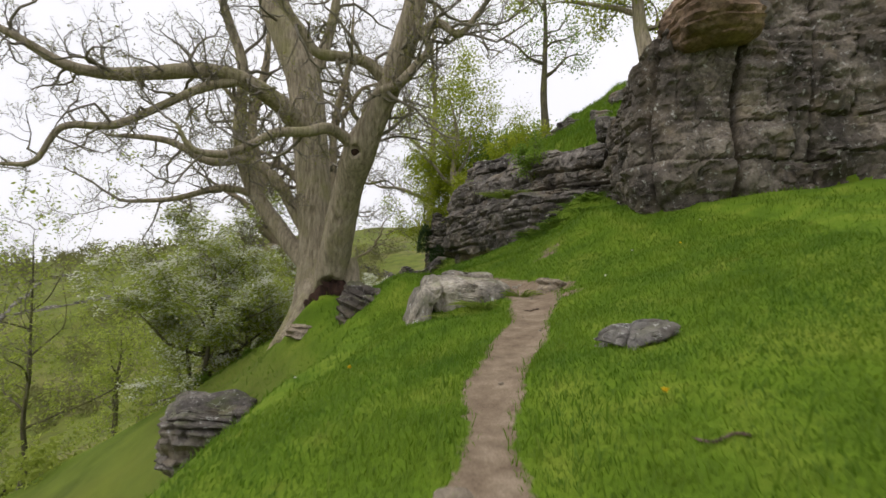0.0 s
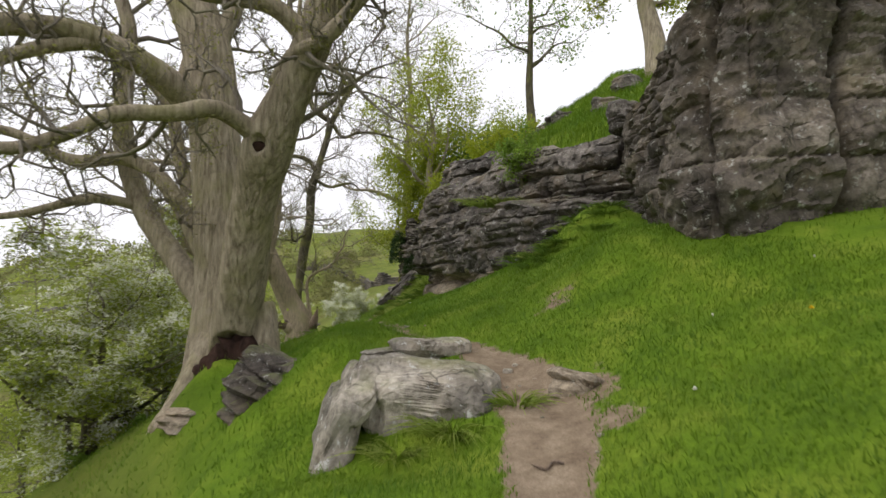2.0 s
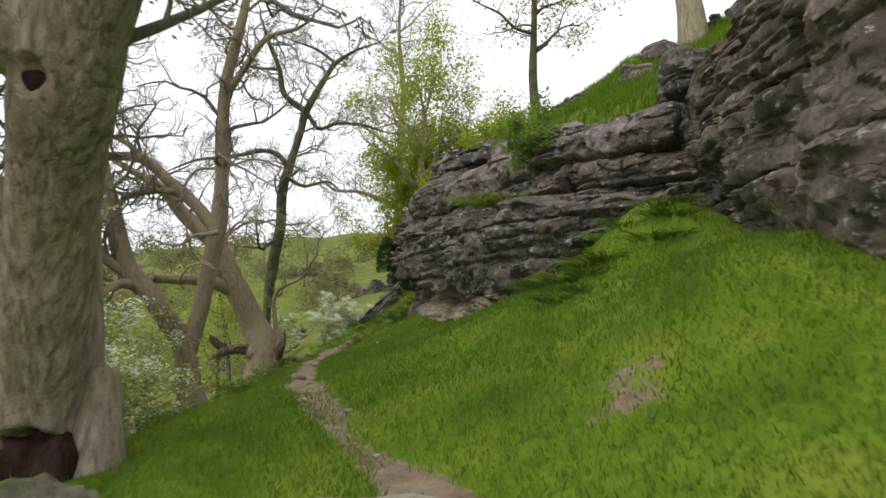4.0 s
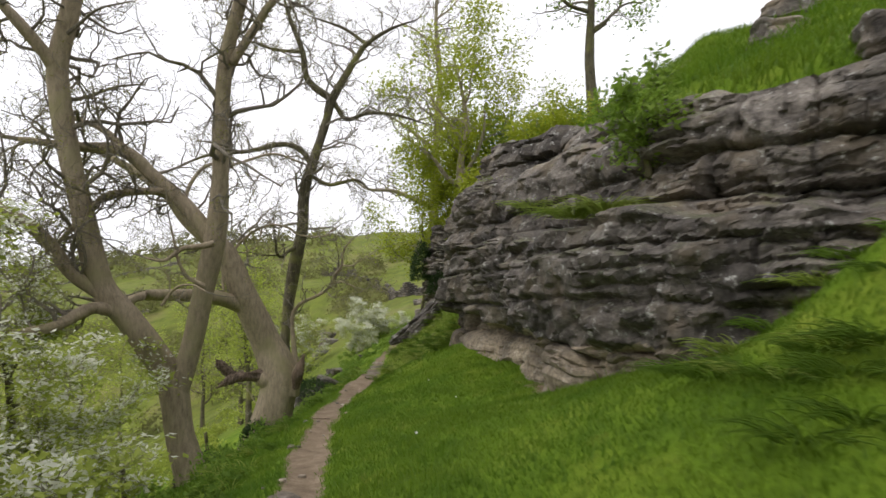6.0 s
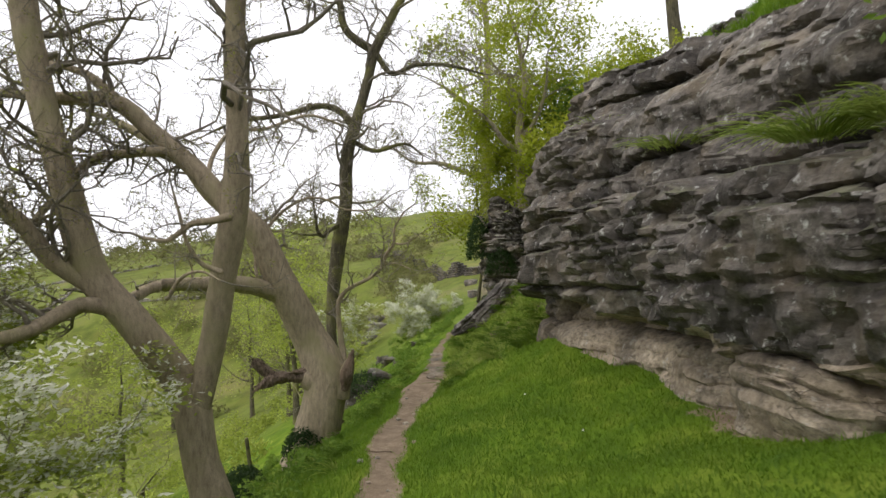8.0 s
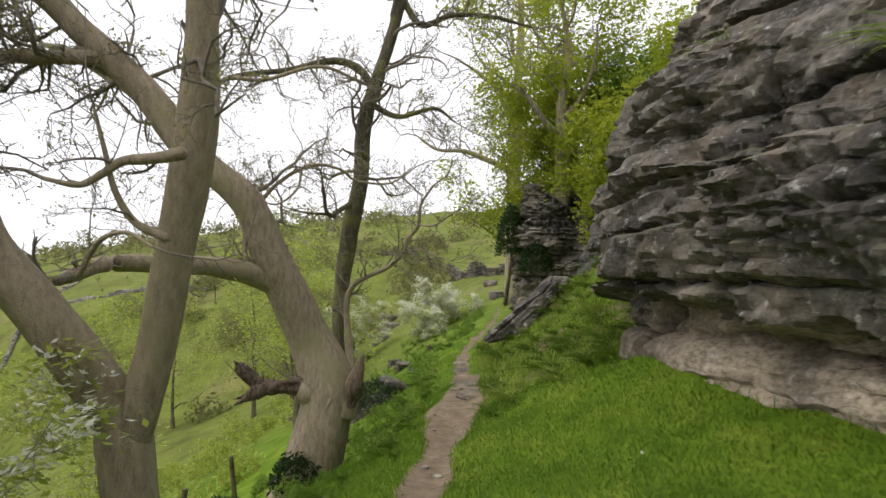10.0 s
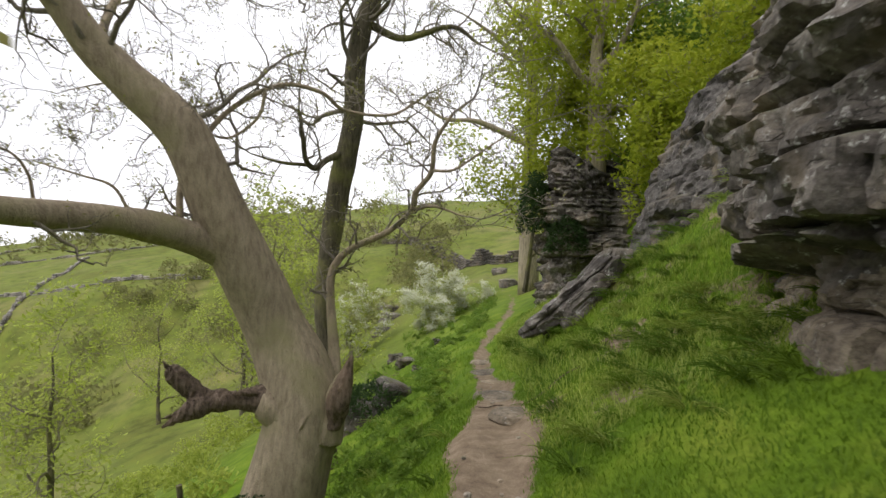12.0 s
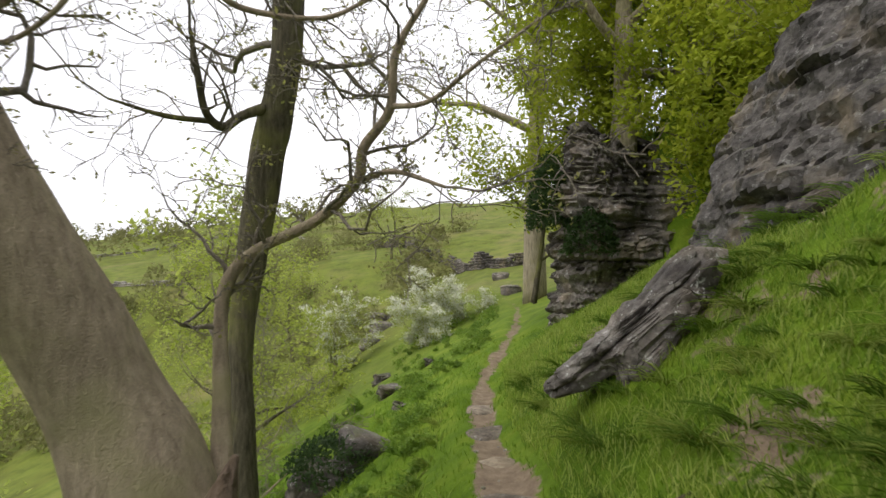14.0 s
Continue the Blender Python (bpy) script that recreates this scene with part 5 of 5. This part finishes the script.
# ---- walls and fence ----
def stone_wall(name, line, height, label, seed, size=0.42, mat=None):
    """A dry stone wall: uneven stones in courses, each its own lump."""
    rng = np.random.default_rng(seed)
    s_, L_ = resample(line, size * 0.8)
    P, Fc = sphere(1)
    VV, FF, base = [], [], 0
    for i in range(len(s_)):
        x, y = L_[i, :2]
        z = ground_at(x, y)
        h = height * (0.75 + 0.35 * math.sin(i * 0.37 + seed) * math.sin(i * 0.11))
        for c in range(max(1, int(h / (size * 0.5)))):
            sc = size * np.array([0.62, 0.5, 0.3]) * (0.75 + 0.5 * rng.random(3))
            V = np.sign(P) * np.abs(P) ** 0.7 * sc + np.array([x + rng.normal(0, 0.05), y + rng.normal(0, 0.05), z + (c + 0.4) * size * 0.5 - 0.05])
            VV.append(V)
            FF.append(Fc + base)
            base += len(P)
    ob = link(name, np.concatenate(VV), np.concatenate(FF), mat or ROCK, None, "", False)
    return tagged(ob, label, "wall", kind="stuff")


stone_wall("dry_stone_wall", [(-24, 106), (-18.3, 100), (-16.2, 95), (-12.2, 88.5), (-9.4, 83), (-7.4, 71), (-5.3, 66.5), (-3.6, 65), (-1.5, 66)], 1.5, "grey dry stone wall across the far pasture", 3)
stone_wall("ruined_wall", [(5.5, 30.5), (6.4, 27.5), (7.6, 25), (9.2, 22.5), (11, 20)], 0.9, "tumbled dry stone wall along the hill crest", 5, 0.36)
# pale stone here puts the haze of distance into the walls' colour
for k, line in enumerate([[(-60, 70), (-95, 130)], [(-45, 90), (-120, 95)], [(-70, 150), (-160, 120)], [(-40, 120), (-80, 190)], [(-150, 60), (-160, 220)]]):
    stone_wall("field_wall", line, 0.9, "distant grey field wall on the dale side", 10 + k, 0.5, PALE_ROCK)


def fence_post(x, y, h, tilt):
    z = ground_at(x, y)
    bm = bmesh.new()
    bmesh.ops.create_cone(bm, cap_ends=True, segments=9, radius1=0.06, radius2=0.05, depth=h)
    bmesh.ops.translate(bm, verts=bm.verts, vec=(0, 0, h / 2 - 0.2))
    for v in bm.verts:
        v.co += Vector((0.01 * math.sin(v.co.z * 9), 0.01 * math.cos(v.co.z * 7), 0.02 * (v.co.x + v.co.y) * 5 if v.co.z > h * 0.5 else 0))
    me = bpy.data.meshes.new("fence_post")
    bm.to_mesh(me)
    bm.free()
    me.materials.append(BARK_DARK)
    ob = new("fence_post", me)
    ob.matrix_world = pose(x, y, z, tilt, -tilt, 0)
    return tagged(ob, "weathered round wooden fence post on the slope", "fence post", "fence posts")


for x, y, h, t in ((-6.6, 21.5, 1.5, 4), (-6.9, 24.0, 1.4, -6), (-6.2, 18.9, 1.5, 3), (-7.3, 27, 1.4, 5)):
    fence_post(x, y, h, t)


# ---- far scrub ----
def scrub(name, spots, mat, label, seed, leaf=0.3, per=90):
    rng = np.random.default_rng(seed)
    C = []
    for x, y, r in spots:
        z = ground_at(x, y)
        d = rng.normal(0, 1, (per, 3))
        d /= np.linalg.norm(d, axis=1)[:, None]
        rr = r * (0.55 + 0.5 * rng.random(per))[:, None]
        c = d * rr
        c[:, 2] = np.abs(c[:, 2]) * 1.3
        c += rng.normal(0, 0.2, 3) * r
        C.append(c + np.array([x, y, z]))
    return tagged(leaves(name, rng, np.concatenate(C), leaf * 0.7, 3, leaf, mat, None, "", 0.3), label, "scrub", kind="stuff")


rs = np.random.default_rng(77)
scrub("scrub", [(-10 - 45 * rs.random(), 62 + 50 * rs.random(), 1.3 + 1.6 * rs.random()) for _ in range(90)], SCRUB, "brown-green thorn scrub on the hillside", 5, 0.2, 110)
scrub("woodland", [(-30 - 260 * rs.random(), 120 + 160 * rs.random(), 2.5 + 3 * rs.random()) for _ in range(130)], SCRUB, "far scattered trees on the dale side", 6, 0.5, 70)
scrub("hedge", [(4 + 1.6 * k + rs.normal(0, 0.6), 58 + 0.5 * k, 1.6 + rs.random()) for k in range(16)], LEAF_GREEN, "thick green hedge on the skyline", 7, 0.18, 130)
scrub("low_scrub", [(-9 - 14 * rs.random(), 8 + 45 * rs.random(), 0.5 + 0.5 * rs.random()) for _ in range(90)], LEAF_OLIVE, "low bramble and scrub on the valley slope", 8, 0.09, 90)


# ---- turf ----
def blades(name, x, y, height, width, label, seed, lean=0.5, mat=None):
    rng = np.random.default_rng(seed)
    n = len(x)
    z = land(x, y)
    h = height * (0.5 + 0.8 * rng.random(n))
    w = width * (0.7 + 0.6 * rng.random(n))
    a = rng.random(n) * 2 * np.pi
    side = np.stack([np.cos(a), np.sin(a), 0 * a], 1)
    b = a + np.pi / 2 + rng.normal(0, 0.6, n)
    tilt = np.stack([np.cos(b), np.sin(b), 0 * b], 1) * (lean * h * (0.3 + rng.random(n)))[:, None]
    root = np.stack([x, y, z - 0.01], 1)
    up = np.zeros((n, 3))
    up[:, 2] = h
    s2 = side * w[:, None]
    V = np.stack([root - s2, root + s2, root + up * 0.6 + tilt * 0.35 + s2 * 0.7, root + up * 0.6 + tilt * 0.35 - s2 * 0.7, root + up * 0.92 + tilt], 1).reshape(-1, 3)
    i = np.arange(n)[:, None] * 5
    F = np.concatenate([i + np.array(f) for f in ((0, 1, 2), (0, 2, 3), (3, 2, 4))], 0)
    return tagged(link(name, V, F, mat or GRASS, None, "", False), label, "grass", kind="stuff")


def scatter(seed, n, x0, x1, y0, y1, thick=0.0):
    """Places on open turf: off the path, in front of the cliffs."""
    rng = np.random.default_rng(seed)
    y = y0 + (y1 - y0) * rng.random(n)
    x = PATH_X(y) + x0 + (x1 - x0) * rng.random(n)
    ok = (worn(x, y) < 0.3 + 0.55 * rng.random(n)) & (x < FACE(y) + 0.1)
    if thick:
        f = fractal(np.stack([x, y, 0 * x], 1), 1.1, 3, seed)
        ok &= f > thick
    return x[ok], y[ok]


x, y = scatter(1, 270000, -2.2, 3.4, 0.2, 26)
blades("short_grass", x, y, 0.048, 0.0036, "short bright green turf on the bank", 1, 0.9)
x, y = scatter(2, 70000, -5.0, 5.5, -1, 36)
blades("rough_grass", x, y, 0.075, 0.005, "rougher green grass on the slope", 2, 0.9)
rg = np.random.default_rng(44)
y = 11 + 27 * rg.random(90000)
x = FACE(y) + 1.4 + 9.5 * rg.random(90000) ** 1.3
blades("crest_grass", x, y, 0.2, 0.009, "rough yellowing grass on the slope above the cliff", 5, 0.9)
x, y = scatter(3, 26000, -2.6, 4.2, 1, 34, 0.3)
blades("grass_tufts", x, y, 0.13, 0.005, "taller tufts of darker grass", 3, 0.7)
x, y = scatter(4, 15000, 0.35, 3.2, 22.5, 33)
blades("bank_grass", x, y, 0.14, 0.006, "long lush grass hanging on the steep bank", 4, 1.0, GRASS_LIGHT)


def tuft(x, y, h, n, spread, seed, z=None, label="tuft of long arching grass", mat=None):
    rng = np.random.default_rng(seed)
    z = ground_at(x, y) if z is None else z
    T = Tubes()
    for k in range(n):
        a, r = rng.random() * 6.283, spread * rng.random()
        d = unit(np.array([math.cos(a) * (0.4 + rng.random()), math.sin(a) * (0.4 + rng.random()), 1.0]))
        p = np.array([x + r * math.cos(a), y + r * math.sin(a), z - 0.02])
        ln = h * (0.6 + 0.6 * rng.random())
        pts = [p + d * ln * f + np.array([0, 0, -0.55 * ln * f * f]) + np.array([d[0], d[1], 0]) * ln * 0.4 * f * f for f in (0, 0.25, 0.5, 0.75, 1.0)]
        T.add(pts, [0.005, 0.005, 0.0045, 0.003, 0.001], 3)
    return tagged(T.mesh("grass_tuft", mat or GRASS_LIGHT, None), label, "grass", kind="stuff")


tuft(0.75, 7.2, 0.34, 160, 0.2, 1)
tuft(0.35, 7.15, 0.28, 90, 0.15, 2)
tuft(1.25, 7.45, 0.3, 80, 0.12, 3)
tuft(1.8, 16.0, 0.5, 200, 0.22, 4, 4.1, "long grass growing from a rock ledge")
tuft(2.05, 15.5, 0.45, 150, 0.18, 5, 4.1, "long grass growing from a rock ledge")
tuft(1.2, 21.0, 0.35, 120, 0.3, 6, 5.4, "grass growing from a rock ledge")
tuft(1.6, 18.6, 0.35, 120, 0.3, 7, 4.6, "grass growing from a rock ledge")
for k in range(26):
    rr = np.random.default_rng(500 + k)
    tuft(2.1 + 1.6 * rr.random(), 12.0 + 1.5 * rr.random(), 0.2 + 0.12 * rr.random(), 60, 0.2, 60 + k, label="clump of tall lush grass and nettles on the bank", mat=GRASS_LIGHT if k % 6 == 0 else GRASS_LUSH)
for k in range(190):
    rr = np.random.default_rng(300 + k)
    yy = 22.0 + 8 * rr.random()
    tuft(float(PATH_X(yy)) + 0.55 + 3.0 * rr.random(), yy, 0.2 + 0.24 * rr.random() ** 1.5, 46, 0.1 + 0.1 * rr.random(), 120 + k, label="clump of long arching grass on the rough bank", mat=(GRASS_LUSH, GRASS_LIGHT, GRASS)[k % 3])
for k in range(110):
    rr = np.random.default_rng(700 + k)
    yy = 13 + 24 * rr.random()
    tuft(float(PATH_X(yy)) - 0.45 - 3.2 * rr.random() ** 1.5, yy, 0.18 + 0.16 * rr.random(), 40, 0.12, 400 + k, label="clump of long grass along the brink of the path", mat=(GRASS_LUSH, GRASS, GRASS_LIGHT)[k % 3])


# ---- small things ----
def flower(x, y, mat, label, r=0.022):
    z = ground_at(x, y)
    root = tree_root("dandelion", (x, y, z), label, "flower", "wild flowers in the turf")
    T = Tubes()
    T.add([np.array([x, y, z]), np.array([x, y, z + 0.07]), np.array([x + 0.01, y, z + 0.13])], [0.003, 0.003, 0.003], 5)
    T.mesh("stalk", GRASS, root)
    rng = np.random.default_rng(int(abs(x * 100 + y * 10)))
    head = leaves("flower_head", rng, [(x + 0.01, y, z + 0.135)], r * 0.4, 26, r, mat, root)
    settle(root)


for x, y in ((1.5, 2.6), (3.4, 7.2), (-0.6, 4.6)):
    flower(x, y, YELLOW, "yellow dandelion in the short turf", 0.014)
for x, y in ((2.9, 7.7), (2.2, 6.5), (-1.2, 5.0), (0.1, 14.5), (0.4, 17.5), (4.1, 8.2), (-0.1, 19.2)):
    flower(x, y, BLOSSOM, "white daisy in the short turf", 0.01)


def stick(x, y, length, turn, r=0.012):
    d = np.array([math.cos(turn), math.sin(turn)])
    pts = []
    for f in np.linspace(-0.5, 0.5, 7):
        px, py = x + d[0] * f * length - d[1] * 0.03 * math.sin(f * 7), y + d[1] * f * length + d[0] * 0.03 * math.sin(f * 7)
        pts.append((px, py, ground_at(px, py) + r + 0.01, r * (1 - 0.6 * (f + 0.5))))
    ob, _ = stem("stick", pts, DEAD, None, 5, 8, 3, 0.12)
    return tagged(ob, "thin fallen stick lying across the path edge", "stick", "fallen sticks")


stick(-1.35, 24.6, 0.6, 0.3)
stick(-2.1, 24.9, 0.35, 0.6, 0.008)
stick(1.62, 2.15, 0.22, -0.4, 0.007)
stick(1.3, 6.4, 0.16, 0.2, 0.006)
stick(-1.8, 18.6, 0.3, 0.1, 0.007)

# loose stones on the path
rs = np.random.default_rng(9)
for k in range(60):
    yy = 0.5 + 28 * rs.random()
    xx = float(PATH_X(yy)) + rs.normal(0, 0.17)
    q = 0.02 + 0.045 * rs.random() ** 2
    rock("pebble", (xx, yy, ground_at(xx, yy) + q * 0.15), (q * 1.5, q * 1.2, q * 0.8), (0, 0, 360 * rs.random()), 200 + k, PALE if k % 3 else TAN, "loose limestone pebble on the earth path", level=2, group="pebbles on the path", amp=0.01)

for k, (x, y, w) in enumerate([(5.0, 17.5, 0.9), (6.3, 19.5, 1.1), (5.2, 22.5, 0.8), (7.0, 16.0, 1.2), (6.1, 25.0, 0.9), (4.6, 14.8, 0.7), (3.9, 20.2, 0.5), (8.2, 18.5, 1.3)]):
    rock("outcrop", (x, y, ground_at(x, y) + 0.05), (w, w * 0.8, w * 0.55), (0, 6, 50 * k), 400 + k, ROCK, "grey rock breaking through the grass above the cliff", level=4, group="rocks above the cliff")

rs = np.random.default_rng(78)
weeds = []
for k in range(230):
    yy = 13 + 36 * rs.random()
    weeds.append((float(PATH_X(yy)) - 0.8 - 4.5 * rs.random() ** 1.4, yy, 0.1 + 0.2 * rs.random()))
scrub("weeds", weeds, LEAF_GREEN, "low leafy weeds along the brink of the bank", 9, 0.035, 60)
wild_tree("dead_brush", (-7.2, 31.5), 3.0, 1.8, 0.05, "pale leafless brush on the slope", (BARK_SMOOTH, TWIG), 171, None, 0, 0.05, 0.1, 7, 2, 5, (0, 0), 0.08, 0.4, category="shrub")

for k, (x, y, h) in enumerate([(2.3, 30.6, 1.8), (3.1, 31.6, 2.2), (3.4, 29.4, 1.6), (2.0, 32.6, 2.0), (4.3, 30.4, 1.8)]):
    wild_tree("bush", (x, y), h, 1.3, 0.06, "yellow-green leafy bush on the steep slope above the crag", (BARK_DARK, TWIG), 180 + k, LEAF_YELLOW, 5, 0.07, 0.2, 6, 2, 4, (0, 0), 0.1, 0.45, category="bush", group="bushes above the crag")
